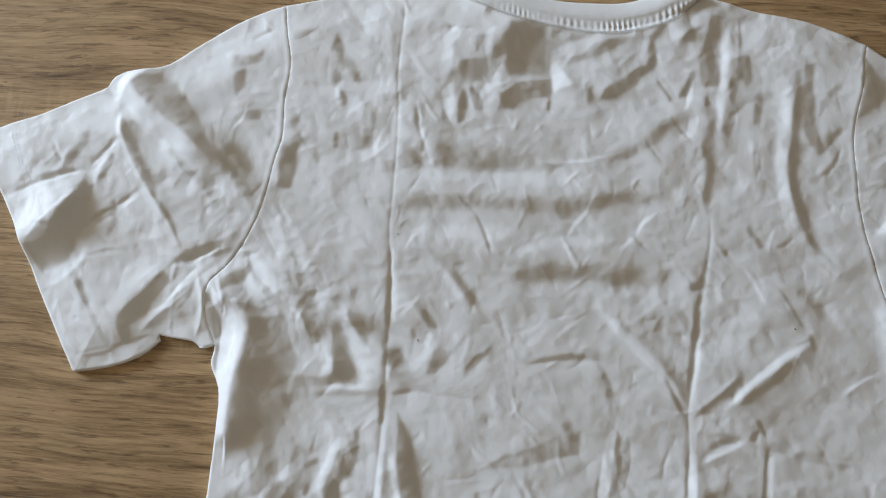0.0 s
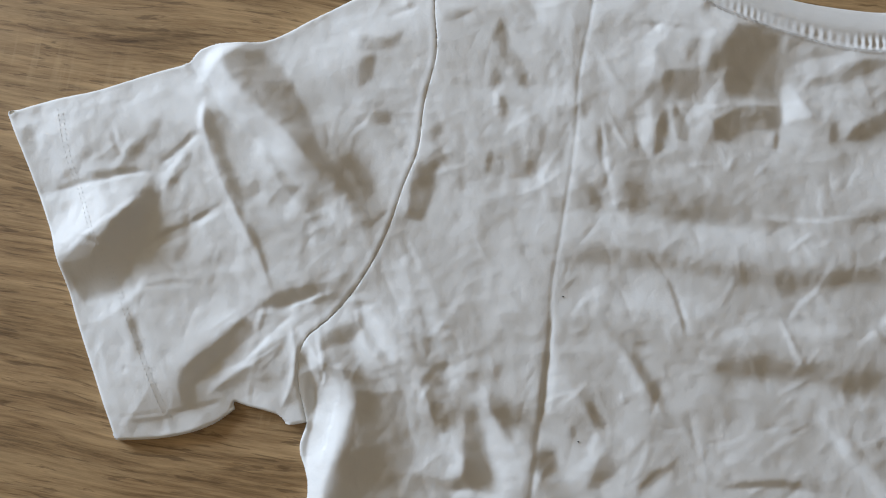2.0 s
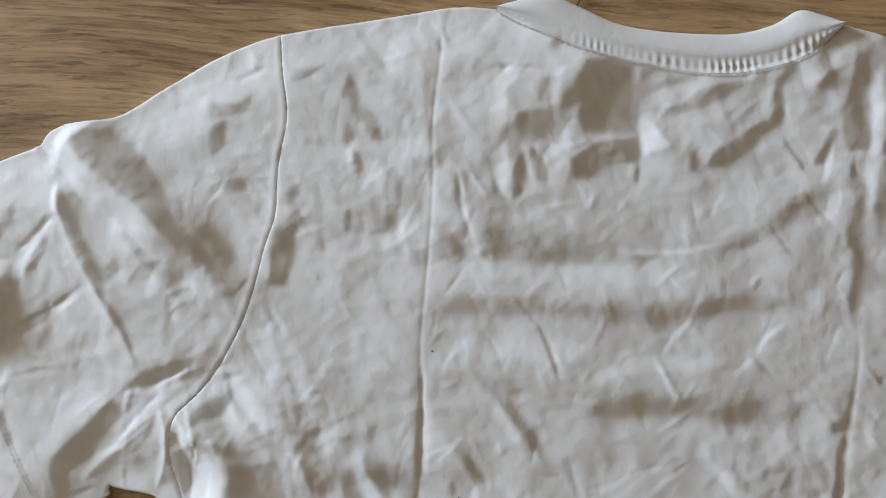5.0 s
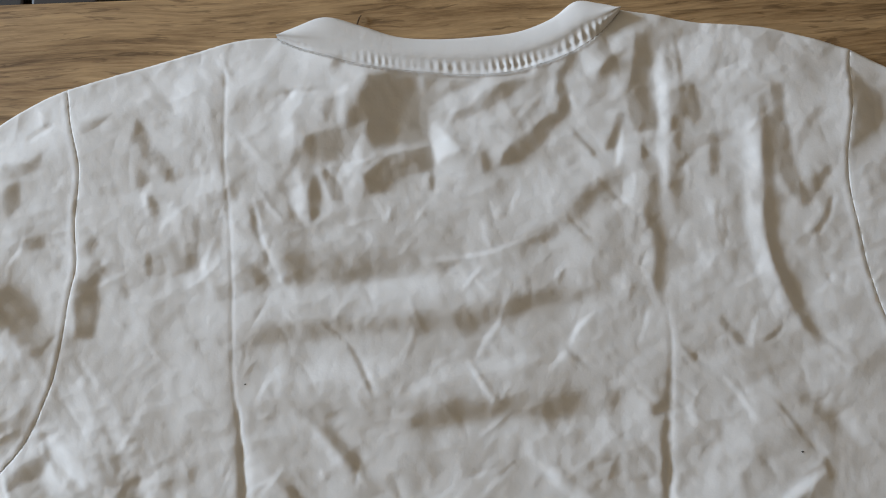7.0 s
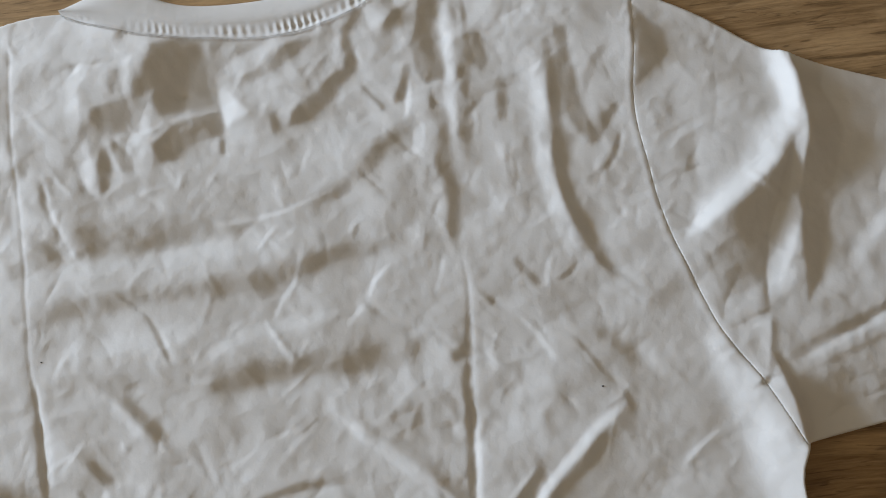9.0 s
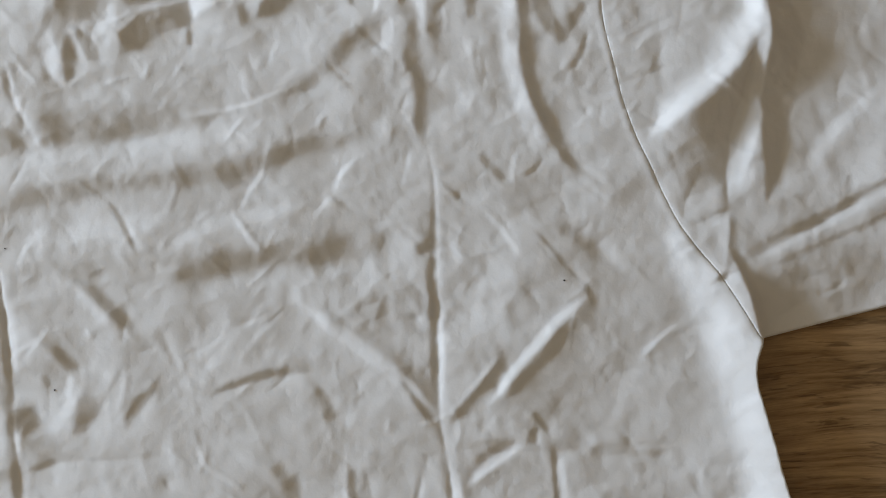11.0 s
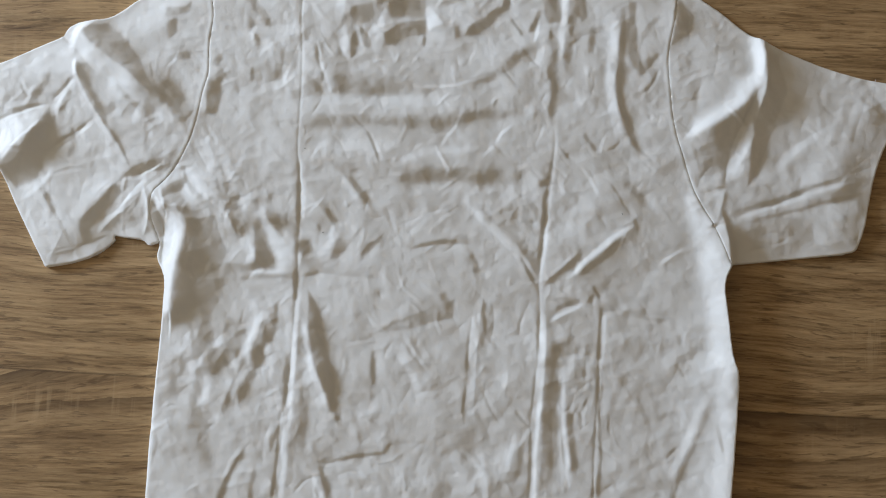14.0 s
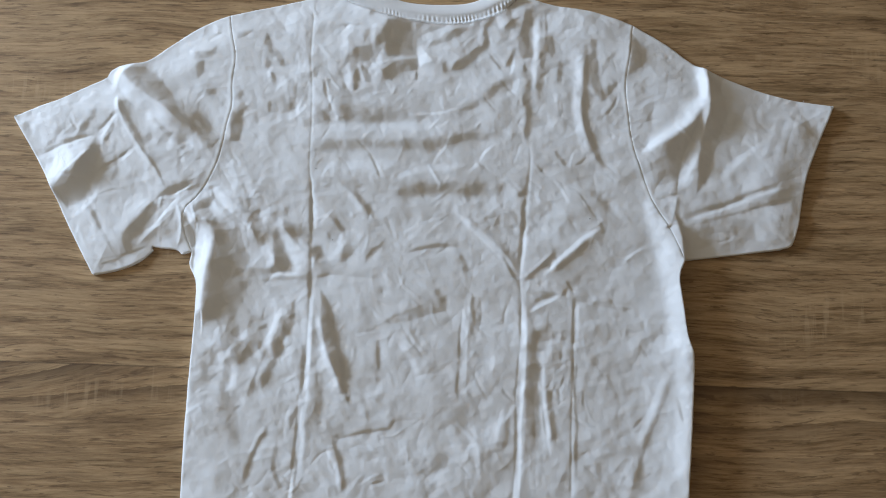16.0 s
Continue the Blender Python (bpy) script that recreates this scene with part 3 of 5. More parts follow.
lean([(0.067, 0.134), (0.074, 0.128), (0.080, 0.122)], 0.0010, -0.3)
lean([(-0.082, 0.097), (-0.071, 0.084), (-0.061, 0.071)], 0.0032, 0.3)
# shoulder and armhole folds
lean([(0.193, 0.289), (0.190, 0.248), (0.188, 0.207), (0.190, 0.184), (0.196, 0.166), (0.205, 0.144), (0.219, 0.128), (0.226, 0.118)], 0.0033, -0.85)
lean([(0.183, 0.279), (0.179, 0.225), (0.180, 0.191), (0.188, 0.155), (0.200, 0.132)], 0.0047, 0.5)
facet([(0.196, 0.285), (0.204, 0.285), (0.203, 0.264), (0.207, 0.237), (0.215, 0.216), (0.208, 0.210), (0.198, 0.227), (0.194, 0.248)], -0.4)
lean([(0.155, 0.153), (0.160, 0.143), (0.169, 0.133)], 0.0026, -0.45)
lean([(0.130, 0.139), (0.137, 0.130), (0.144, 0.122)], 0.0011, -0.35)
lean([(0.150, 0.121), (0.160, 0.110), (0.171, 0.087)], 0.0013, 0.35)
lean([(0.179, 0.104), (0.190, 0.088), (0.205, 0.067)], 0.0013, -0.55)
lean([(0.190, 0.107), (0.206, 0.097), (0.220, 0.079)], 0.0044, -0.35)
lean([(0.214, 0.216), (0.221, 0.229), (0.230, 0.235)], 0.0023, -0.35)
facet([(0.243, 0.296), (0.252, 0.289), (0.256, 0.265), (0.248, 0.255), (0.243, 0.269)], -0.3)
facet([(-0.215, 0.188), (-0.201, 0.199), (-0.198, 0.195), (-0.203, 0.187), (-0.204, 0.167), (-0.207, 0.154), (-0.217, 0.155), (-0.217, 0.174)], -0.75)
lean([(-0.215, 0.187), (-0.205, 0.193), (-0.195, 0.201)], 0.0017, 0.5)
facet([(-0.210, 0.207), (-0.205, 0.214), (-0.201, 0.209), (-0.206, 0.202)], -0.45)
facet([(-0.219, 0.286), (-0.195, 0.288), (-0.188, 0.280), (-0.198, 0.276), (-0.212, 0.278)], -0.35)
facet([(-0.181, 0.284), (-0.175, 0.276), (-0.173, 0.267), (-0.164, 0.262), (-0.159, 0.253), (-0.158, 0.244), (-0.163, 0.246), (-0.168, 0.257), (-0.178, 0.262), (-0.178, 0.269), (-0.185, 0.271)], -0.5)
facet([(-0.181, 0.257), (-0.174, 0.250), (-0.178, 0.240), (-0.181, 0.247)], -0.45)
lean([(-0.173, 0.238), (-0.170, 0.229), (-0.169, 0.220)], 0.0020, -0.5)
lean([(-0.175, 0.242), (-0.175, 0.233), (-0.174, 0.222)], 0.0013, 0.35)
lean([(-0.160, 0.234), (-0.163, 0.224), (-0.166, 0.211)], 0.0013, 0.35)
lean([(-0.172, 0.206), (-0.172, 0.197), (-0.174, 0.188)], 0.0017, -0.45)
lean([(-0.189, 0.190), (-0.187, 0.183), (-0.184, 0.175)], 0.0023, -0.3)
facet([(-0.263, 0.251), (-0.260, 0.262), (-0.243, 0.262), (-0.238, 0.267), (-0.238, 0.257), (-0.250, 0.254)], -0.4)
facet([(-0.258, 0.248), (-0.251, 0.251), (-0.252, 0.234), (-0.259, 0.227), (-0.261, 0.241)], -0.5)
lean([(-0.249, 0.212), (-0.242, 0.211), (-0.235, 0.212)], 0.0033, -0.45)
lean([(-0.262, 0.187), (-0.248, 0.177), (-0.236, 0.164)], 0.0046, -0.5)
lean([(-0.227, 0.205), (-0.227, 0.198), (-0.227, 0.192)], 0.0020, -0.3)
lean([(-0.205, 0.240), (-0.198, 0.241), (-0.190, 0.240)], 0.0030, -0.3)
lean([(-0.180, 0.317), (-0.164, 0.295), (-0.151, 0.291)], 0.0031, -0.25)
# left sleeve
facet([(-0.423, 0.138), (-0.410, 0.146), (-0.408, 0.151), (-0.394, 0.153), (-0.372, 0.160), (-0.370, 0.159), (-0.394, 0.149), (-0.409, 0.142)], -0.5)
facet([(-0.424, 0.143), (-0.422, 0.150), (-0.417, 0.154), (-0.414, 0.162), (-0.410, 0.159), (-0.414, 0.148)], -0.35)
facet([(-0.396, 0.154), (-0.391, 0.164), (-0.390, 0.173), (-0.387, 0.175), (-0.388, 0.163), (-0.391, 0.153)], 0.3)
lean([(-0.386, 0.165), (-0.379, 0.173), (-0.373, 0.193)], 0.0031, -0.35)
lean([(-0.433, 0.132), (-0.409, 0.141), (-0.393, 0.148), (-0.367, 0.159)], 0.0012, 0.6)
lean([(-0.366, 0.160), (-0.360, 0.170), (-0.346, 0.185)], 0.0014, 0.6)
lean([(-0.366, 0.165), (-0.357, 0.176), (-0.350, 0.188)], 0.0017, -0.5)
facet([(-0.364, 0.158), (-0.350, 0.181), (-0.352, 0.169), (-0.360, 0.153), (-0.360, 0.139), (-0.362, 0.137)], 0.5)
lean([(-0.349, 0.176), (-0.352, 0.165), (-0.359, 0.149)], 0.0031, -0.45)
facet([(-0.373, 0.142), (-0.368, 0.157), (-0.362, 0.139), (-0.363, 0.134), (-0.370, 0.138)], -0.55)
facet([(-0.396, 0.101), (-0.374, 0.137), (-0.369, 0.136), (-0.363, 0.133), (-0.367, 0.124), (-0.368, 0.110), (-0.372, 0.096), (-0.380, 0.084), (-0.396, 0.075), (-0.401, 0.078), (-0.410, 0.093)], -0.65)
lean([(-0.414, 0.095), (-0.400, 0.114), (-0.383, 0.130), (-0.373, 0.143)], 0.0015, 0.55)
facet([(-0.432, 0.131), (-0.409, 0.140), (-0.400, 0.119), (-0.414, 0.098), (-0.423, 0.115)], 0.2)
lean([(-0.369, 0.108), (-0.357, 0.123), (-0.345, 0.130), (-0.333, 0.141), (-0.323, 0.147)], 0.0013, -0.65)
facet([(-0.360, 0.119), (-0.345, 0.130), (-0.340, 0.132), (-0.345, 0.125), (-0.354, 0.118)], -0.4)
lean([(-0.365, 0.108), (-0.354, 0.118), (-0.343, 0.125)], 0.0012, 0.45)
lean([(-0.340, 0.128), (-0.332, 0.136), (-0.323, 0.143)], 0.0012, 0.35)
lean([(-0.350, 0.103), (-0.345, 0.118), (-0.345, 0.129)], 0.0027, -0.4)
lean([(-0.347, 0.206), (-0.348, 0.195), (-0.346, 0.185)], 0.0017, 0.65)
lean([(-0.342, 0.206), (-0.342, 0.195), (-0.334, 0.180), (-0.324, 0.163), (-0.309, 0.143)], 0.0027, -0.5)
lean([(-0.355, 0.224), (-0.348, 0.216), (-0.345, 0.210)], 0.0024, -0.5)
lean([(-0.348, 0.224), (-0.324, 0.201), (-0.303, 0.184), (-0.277, 0.170)], 0.0055, 0.5)
facet([(-0.341, 0.236), (-0.321, 0.241), (-0.305, 0.229), (-0.288, 0.211), (-0.278, 0.195), (-0.268, 0.179), (-0.277, 0.180), (-0.287, 0.186), (-0.318, 0.207), (-0.335, 0.221)], -0.5)
lean([(-0.270, 0.182), (-0.258, 0.172), (-0.243, 0.158)], 0.0027, -0.35)
lean([(-0.366, 0.225), (-0.362, 0.223), (-0.357, 0.221)], 0.0010, -0.6)
lean([(-0.363, 0.009), (-0.336, 0.016), (-0.314, 0.026), (-0.301, 0.033)], 0.0006, -0.6)
lean([(-0.378, 0.088), (-0.368, 0.085), (-0.362, 0.098)], 0.0020, 0.25)
facet([(-0.308, 0.181), (-0.298, 0.176), (-0.286, 0.166), (-0.270, 0.154), (-0.277, 0.155), (-0.293, 0.165)], -0.4)
lean([(-0.322, 0.156), (-0.308, 0.134), (-0.293, 0.109), (-0.284, 0.093)], 0.0010, -0.5)
facet([(-0.284, 0.099), (-0.268, 0.105), (-0.255, 0.107), (-0.267, 0.099), (-0.279, 0.091), (-0.286, 0.089), (-0.298, 0.083), (-0.303, 0.074), (-0.307, 0.060), (-0.315, 0.048), (-0.320, 0.037), (-0.319, 0.024), (-0.324, 0.023), (-0.329, 0.033), (-0.330, 0.044), (-0.320, 0.056), (-0.309, 0.069), (-0.301, 0.081)], -0.65)
lean([(-0.319, 0.061), (-0.307, 0.078), (-0.289, 0.088), (-0.279, 0.095)], 0.0023, 0.45)
lean([(-0.315, 0.032), (-0.312, 0.039), (-0.305, 0.047), (-0.296, 0.053), (-0.285, 0.070), (-0.280, 0.079), (-0.265, 0.089)], 0.0020, 0.5)
lean([(-0.296, 0.053), (-0.284, 0.064), (-0.269, 0.077)], 0.0012, -0.55)
lean([(-0.262, 0.096), (-0.259, 0.100), (-0.254, 0.103)], 0.0023, -0.5)
lean([(-0.279, 0.090), (-0.267, 0.097), (-0.256, 0.104)], 0.0013, 0.4)
lean([(-0.364, 0.089), (-0.348, 0.093), (-0.331, 0.096)], 0.0013, -0.35)
lean([(-0.324, 0.093), (-0.322, 0.108), (-0.320, 0.119)], 0.0010, -0.3)
lean([(-0.371, 0.074), (-0.361, 0.057), (-0.353, 0.044)], 0.0030, -0.4)
lean([(-0.389, 0.062), (-0.378, 0.073), (-0.366, 0.086)], 0.0020, 0.4)
# left armpit
lean([(-0.234, 0.104), (-0.224, 0.087), (-0.208, 0.073), (-0.192, 0.059), (-0.183, 0.047)], 0.0040, 0.65)
facet([(-0.256, 0.075), (-0.244, 0.087), (-0.234, 0.096), (-0.231, 0.086), (-0.236, 0.078), (-0.246, 0.075), (-0.253, 0.069)], -0.65)
facet([(-0.226, 0.050), (-0.218, 0.050), (-0.207, 0.050), (-0.202, 0.054), (-0.197, 0.048), (-0.194, 0.032), (-0.186, 0.021), (-0.189, 0.004), (-0.214, -0.010), (-0.222, -0.002), (-0.222, 0.021)], -0.42)
facet([(-0.254, 0.057), (-0.243, 0.062), (-0.236, 0.052), (-0.236, 0.038), (-0.241, 0.031), (-0.250, 0.043)], -0.45)
lean([(-0.239, 0.065), (-0.232, 0.046), (-0.232, 0.026), (-0.235, -0.004)], 0.0033, 0.5)
facet([(-0.206, 0.087), (-0.190, 0.086), (-0.179, 0.088), (-0.175, 0.075), (-0.180, 0.068), (-0.194, 0.069)], -0.35)
facet([(-0.174, 0.069), (-0.161, 0.073), (-0.158, 0.062), (-0.165, 0.057)], -0.3)
facet([(-0.195, 0.045), (-0.191, 0.051), (-0.187, 0.040), (-0.189, 0.033)], -0.45)
facet([(-0.179, 0.043), (-0.173, 0.046), (-0.170, 0.035), (-0.176, 0.034)], -0.45)
facet([(-0.153, 0.057), (-0.146, 0.060), (-0.140, 0.055), (-0.136, 0.042), (-0.131, 0.033), (-0.138, 0.037), (-0.148, 0.047)], -0.5)
facet([(-0.158, 0.025), (-0.151, 0.030), (-0.143, 0.012), (-0.147, 0.001), (-0.158, 0.012)], -0.55)
facet([(-0.118, 0.035), (-0.106, 0.034), (-0.104, 0.026), (-0.111, 0.019), (-0.116, 0.023)], -0.55)
facet([(-0.155, 0.049), (-0.150, 0.046), (-0.134, 0.033), (-0.122, 0.018), (-0.135, 0.013), (-0.145, 0.027)], 0.35)
lean([(-0.086, 0.049), (-0.087, 0.042), (-0.090, 0.035)], 0.0023, 0.35)
lean([(-0.095, 0.069), (-0.090, 0.058), (-0.086, 0.049)], 0.0020, -0.35)
lean([(-0.202, 0.103), (-0.197, 0.098), (-0.194, 0.089)], 0.0017, -0.3)
# middle of the back
lean([(-0.122, 0.098), (-0.121, 0.082), (-0.120, 0.063), (-0.118, 0.050), (-0.120, 0.036)], 0.0025, -0.55)
lean([(-0.117, 0.098), (-0.116, 0.069), (-0.115, 0.048)], 0.0022, 0.35)
facet([(-0.150, 0.051), (-0.152, 0.062), (-0.141, 0.058), (-0.131, 0.052), (-0.120, 0.050), (-0.120, 0.034), (-0.129, 0.041), (-0.140, 0.046)], -0.45)
facet([(-0.181, 0.052), (-0.175, 0.050), (-0.170, 0.039), (-0.173, 0.034), (-0.180, 0.042)], -0.5)
facet([(-0.159, 0.030), (-0.154, 0.033), (-0.148, 0.025), (-0.142, 0.013), (-0.140, 0.003), (-0.149, 0.010), (-0.157, 0.019)], -0.55)
facet([(-0.187, 0.008), (-0.168, 0.007), (-0.153, 0.013), (-0.148, 0.007), (-0.162, 0.001), (-0.177, -0.004), (-0.187, -0.005)], -0.45)
facet([(-0.156, 0.051), (-0.150, 0.048), (-0.134, 0.038), (-0.120, 0.031), (-0.120, 0.015), (-0.134, 0.006), (-0.140, 0.009), (-0.147, 0.029), (-0.155, 0.041)], 0.3)
lean([(-0.167, 0.035), (-0.162, 0.019), (-0.167, 0.010)], 0.0028, 0.3)
lean([(-0.092, 0.068), (-0.089, 0.059), (-0.080, 0.050)], 0.0019, -0.65)
lean([(-0.102, 0.051), (-0.100, 0.046), (-0.100, 0.042)], 0.0016, -0.5)
facet([(-0.087, 0.017), (-0.085, 0.025), (-0.081, 0.036), (-0.074, 0.036), (-0.071, 0.026), (-0.076, 0.020), (-0.081, 0.017)], -0.55)
facet([(-0.059, 0.020), (-0.053, 0.031), (-0.043, 0.035), (-0.038, 0.041), (-0.040, 0.035), (-0.049, 0.026), (-0.057, 0.017)], -0.6)
facet([(-0.104, 0.021), (-0.087, 0.036), (-0.078, 0.050), (-0.077, 0.042), (-0.087, 0.027), (-0.096, 0.018)], 0.3)
facet([(-0.120, 0.004), (-0.117, 0.010), (-0.115, 0.004), (-0.116, -0.013), (-0.118, -0.025), (-0.121, -0.025), (-0.122, -0.000)], -0.65)
lean([(-0.115, -0.001), (-0.106, 0.001), (-0.095, 0.004)], 0.0016, -0.5)
lean([(-0.180, -0.007), (-0.149, -0.004), (-0.121, -0.003)], 0.0019, -0.3)
lean([(-0.168, 0.001), (-0.146, 0.002), (-0.123, 0.001)], 0.0022, 0.25)
lean([(-0.015, 0.026), (0.001, 0.034), (0.020, 0.037), (0.039, 0.038), (0.056, 0.037)], 0.0019, -0.45)
lean([(0.047, 0.028), (0.053, 0.017), (0.055, 0.006)], 0.0031, -0.5)
lean([(0.067, 0.016), (0.071, 0.020), (0.077, 0.023)], 0.0016, -0.35)
lean([(0.046, 0.076), (0.065, 0.058), (0.083, 0.040), (0.098, 0.025), (0.114, 0.008)], 0.0038, 0.4)
lean([(0.055, 0.068), (0.074, 0.059), (0.091, 0.051)], 0.0035, -0.35)
facet([(0.097, 0.032), (0.111, 0.031), (0.116, 0.018), (0.114, 0.009), (0.105, 0.022)], -0.35)
lean([(0.095, 0.029), (0.104, 0.015), (0.116, -0.004)], 0.0016, -0.6)
lean([(0.025, 0.064), (0.033, 0.070), (0.040, 0.076)], 0.0013, -0.35)
lean([(0.119, 0.095), (0.118, 0.066), (0.116, 0.037), (0.115, 0.010)], 0.0016, -0.5)
lean([(0.122, 0.079), (0.121, 0.037), (0.117, 0.004)], 0.0019, 0.4)
lean([(0.118, -0.004), (0.129, 0.007), (0.142, 0.020), (0.160, 0.036)], 0.0025, -0.65)
lean([(0.121, 0.004), (0.133, 0.015), (0.156, 0.036)], 0.0028, 0.3)
lean([(0.141, 0.004), (0.158, 0.024), (0.175, 0.039), (0.191, 0.053), (0.203, 0.062)], 0.0022, 0.65)
lean([(0.150, 0.008), (0.168, 0.023), (0.183, 0.036), (0.198, 0.052)], 0.0025, -0.55)
lean([(0.204, 0.070), (0.207, 0.064), (0.209, 0.056)], 0.0022, -0.5)
lean([(0.128, -0.013), (0.141, -0.013), (0.155, -0.013)], 0.0016, -0.35)
lean([(0.130, -0.023), (0.144, -0.017), (0.161, -0.014)], 0.0022, -0.5)
lean([(0.127, -0.036), (0.137, -0.028), (0.160, -0.019)], 0.0016, 0.5)
lean([(0.163, -0.018), (0.165, -0.013), (0.169, -0.006)], 0.0013, -0.55)
lean([(0.167, 0.002), (0.172, -0.005), (0.176, -0.013)], 0.0013, -0.55)
lean([(0.176, -0.016), (0.177, -0.046), (0.175, -0.075)], 0.0016, -0.5)
lean([(0.180, -0.018), (0.181, -0.046), (0.179, -0.075)], 0.0016, 0.25)
lean([(0.115, -0.010), (0.116, -0.026), (0.118, -0.044), (0.116, -0.073)], 0.0016, -0.55)
lean([(0.122, -0.029), (0.121, -0.057), (0.120, -0.081)], 0.0028, 0.45)
lean([(0.132, -0.045), (0.132, -0.063), (0.129, -0.084)], 0.0037, -0.45)
facet([(0.259, 0.092), (0.269, 0.072), (0.280, 0.052), (0.298, 0.029), (0.299, 0.001), (0.302, -0.037), (0.302, -0.074), (0.281, -0.073), (0.282, -0.024), (0.275, 0.024), (0.262, 0.062)], 0.8, 0.009)
lean([(0.231, 0.023), (0.244, 0.034), (0.259, 0.042)], 0.0011, 0.4)
lean([(0.021, -0.009), (0.025, -0.017), (0.028, -0.029)], 0.0041, -0.4)
# lower body
lean([(-0.147, -0.030), (-0.158, -0.071), (-0.169, -0.108), (-0.175, -0.136)], 0.0031, 0.55)
lean([(-0.145, -0.064), (-0.154, -0.090), (-0.166, -0.130)], 0.0038, -0.6)
facet([(-0.144, -0.033), (-0.135, -0.026), (-0.134, -0.052), (-0.137, -0.067), (-0.146, -0.064)], -0.4)
facet([(-0.210, -0.097), (-0.196, -0.075), (-0.165, -0.055), (-0.160, -0.062), (-0.170, -0.081), (-0.188, -0.096), (-0.203, -0.103)], -0.45)
facet([(-0.221, -0.009), (-0.187, -0.008), (-0.197, -0.047), (-0.201, -0.084), (-0.211, -0.085), (-0.219, -0.047)], -0.22)
lean([(-0.234, -0.009), (-0.230, -0.028), (-0.229, -0.054)], 0.0082, -0.15)
lean([(-0.199, -0.121), (-0.195, -0.152), (-0.192, -0.195)], 0.0056, -0.35)
lean([(-0.225, -0.079), (-0.228, -0.104), (-0.231, -0.128)], 0.0081, -0.3)
lean([(-0.212, -0.066), (-0.200, -0.109), (-0.204, -0.146)], 0.0044, 0.25)
facet([(-0.107, -0.016), (-0.094, -0.035), (-0.085, -0.069), (-0.076, -0.100), (-0.072, -0.131), (-0.080, -0.128), (-0.088, -0.101), (-0.101, -0.070), (-0.103, -0.045)], -0.65)
lean([(-0.110, -0.038), (-0.099, -0.082), (-0.081, -0.128)], 0.0031, 0.45)
lean([(-0.073, -0.131), (-0.070, -0.136), (-0.068, -0.143)], 0.0025, -0.55)
lean([(-0.121, -0.064), (-0.122, -0.107), (-0.124, -0.144), (-0.127, -0.193), (-0.126, -0.241)], 0.0025, -0.55)
lean([(-0.116, -0.057), (-0.115, -0.095), (-0.119, -0.144), (-0.121, -0.193), (-0.123, -0.241)], 0.0031, 0.55)
lean([(-0.106, -0.089), (-0.104, -0.132), (-0.107, -0.172)], 0.0044, -0.35)
facet([(-0.136, -0.157), (-0.124, -0.141), (-0.127, -0.151), (-0.134, -0.169)], -0.45)
lean([(-0.155, -0.163), (-0.171, -0.194), (-0.182, -0.233)], 0.0031, -0.5)
lean([(-0.160, -0.162), (-0.168, -0.179), (-0.178, -0.199)], 0.0025, 0.35)
lean([(-0.090, -0.177), (-0.078, -0.204), (-0.072, -0.239)], 0.0031, -0.5)
lean([(-0.096, -0.185), (-0.084, -0.210), (-0.077, -0.239)], 0.0025, 0.35)
lean([(-0.087, -0.178), (-0.055, -0.171), (-0.027, -0.167), (-0.023, -0.160), (-0.011, -0.159)], 0.0015, -0.45)
lean([(-0.043, -0.065), (-0.039, -0.100), (-0.040, -0.127)], 0.0025, -0.4)
facet([(-0.040, -0.053), (-0.022, -0.043), (0.003, -0.030), (0.022, -0.020), (0.034, -0.016), (0.035, -0.035), (0.010, -0.042), (-0.021, -0.052)], -0.35)
lean([(0.100, -0.137), (0.093, -0.164), (0.083, -0.192)], 0.0031, 0.5)
lean([(0.106, -0.140), (0.103, -0.170), (0.096, -0.192)], 0.0031, -0.4)
lean([(0.115, -0.132), (0.108, -0.144), (0.101, -0.157)], 0.0019, 0.45)
lean([(0.050, -0.038), (0.050, -0.091), (0.048, -0.147)], 0.0016, -0.35)
lean([(0.064, -0.012), (0.064, -0.041), (0.063, -0.069)], 0.0016, -0.3)
lean([(0.116, -0.078), (0.115, -0.139), (0.115, -0.188), (0.114, -0.236)], 0.0025, -0.5)
lean([(0.122, -0.077), (0.121, -0.115), (0.120, -0.176), (0.117, -0.236)], 0.0037, 0.4)
lean([(0.133, -0.065), (0.135, -0.114), (0.134, -0.194)], 0.0056, -0.35)
lean([(0.142, -0.074), (0.143, -0.120), (0.147, -0.163), (0.153, -0.202)], 0.0022, 0.65)
lean([(0.148, -0.108), (0.151, -0.145), (0.157, -0.187)], 0.0031, -0.45)
lean([(0.179, -0.064), (0.179, -0.126), (0.178, -0.187), (0.176, -0.235)], 0.0016, -0.45)
lean([(0.287, -0.089), (0.272, -0.136), (0.253, -0.179), (0.235, -0.234)], 0.0028, -0.35)
lean([(0.279, -0.093), (0.263, -0.139), (0.241, -0.186)], 0.0037, 0.25)
lean([(0.192, -0.026), (0.217, -0.027), (0.245, -0.030)], 0.0025, -0.3)
lean([(-0.057, -0.125), (-0.050, -0.149), (-0.046, -0.161)], 0.0031, -0.3)
lean([(-0.018, -0.068), (-0.002, -0.093), (0.012, -0.117)], 0.0031, 0.25)
lean([(0.062, -0.153), (0.072, -0.189), (0.075, -0.225)], 0.0025, 0.25)
lean([(0.204, -0.076), (0.189, -0.113), (0.192, -0.138)], 0.0037, -0.25)
lean([(-0.147, -0.175), (-0.148, -0.212), (-0.138, -0.241)], 0.0025, -0.4)
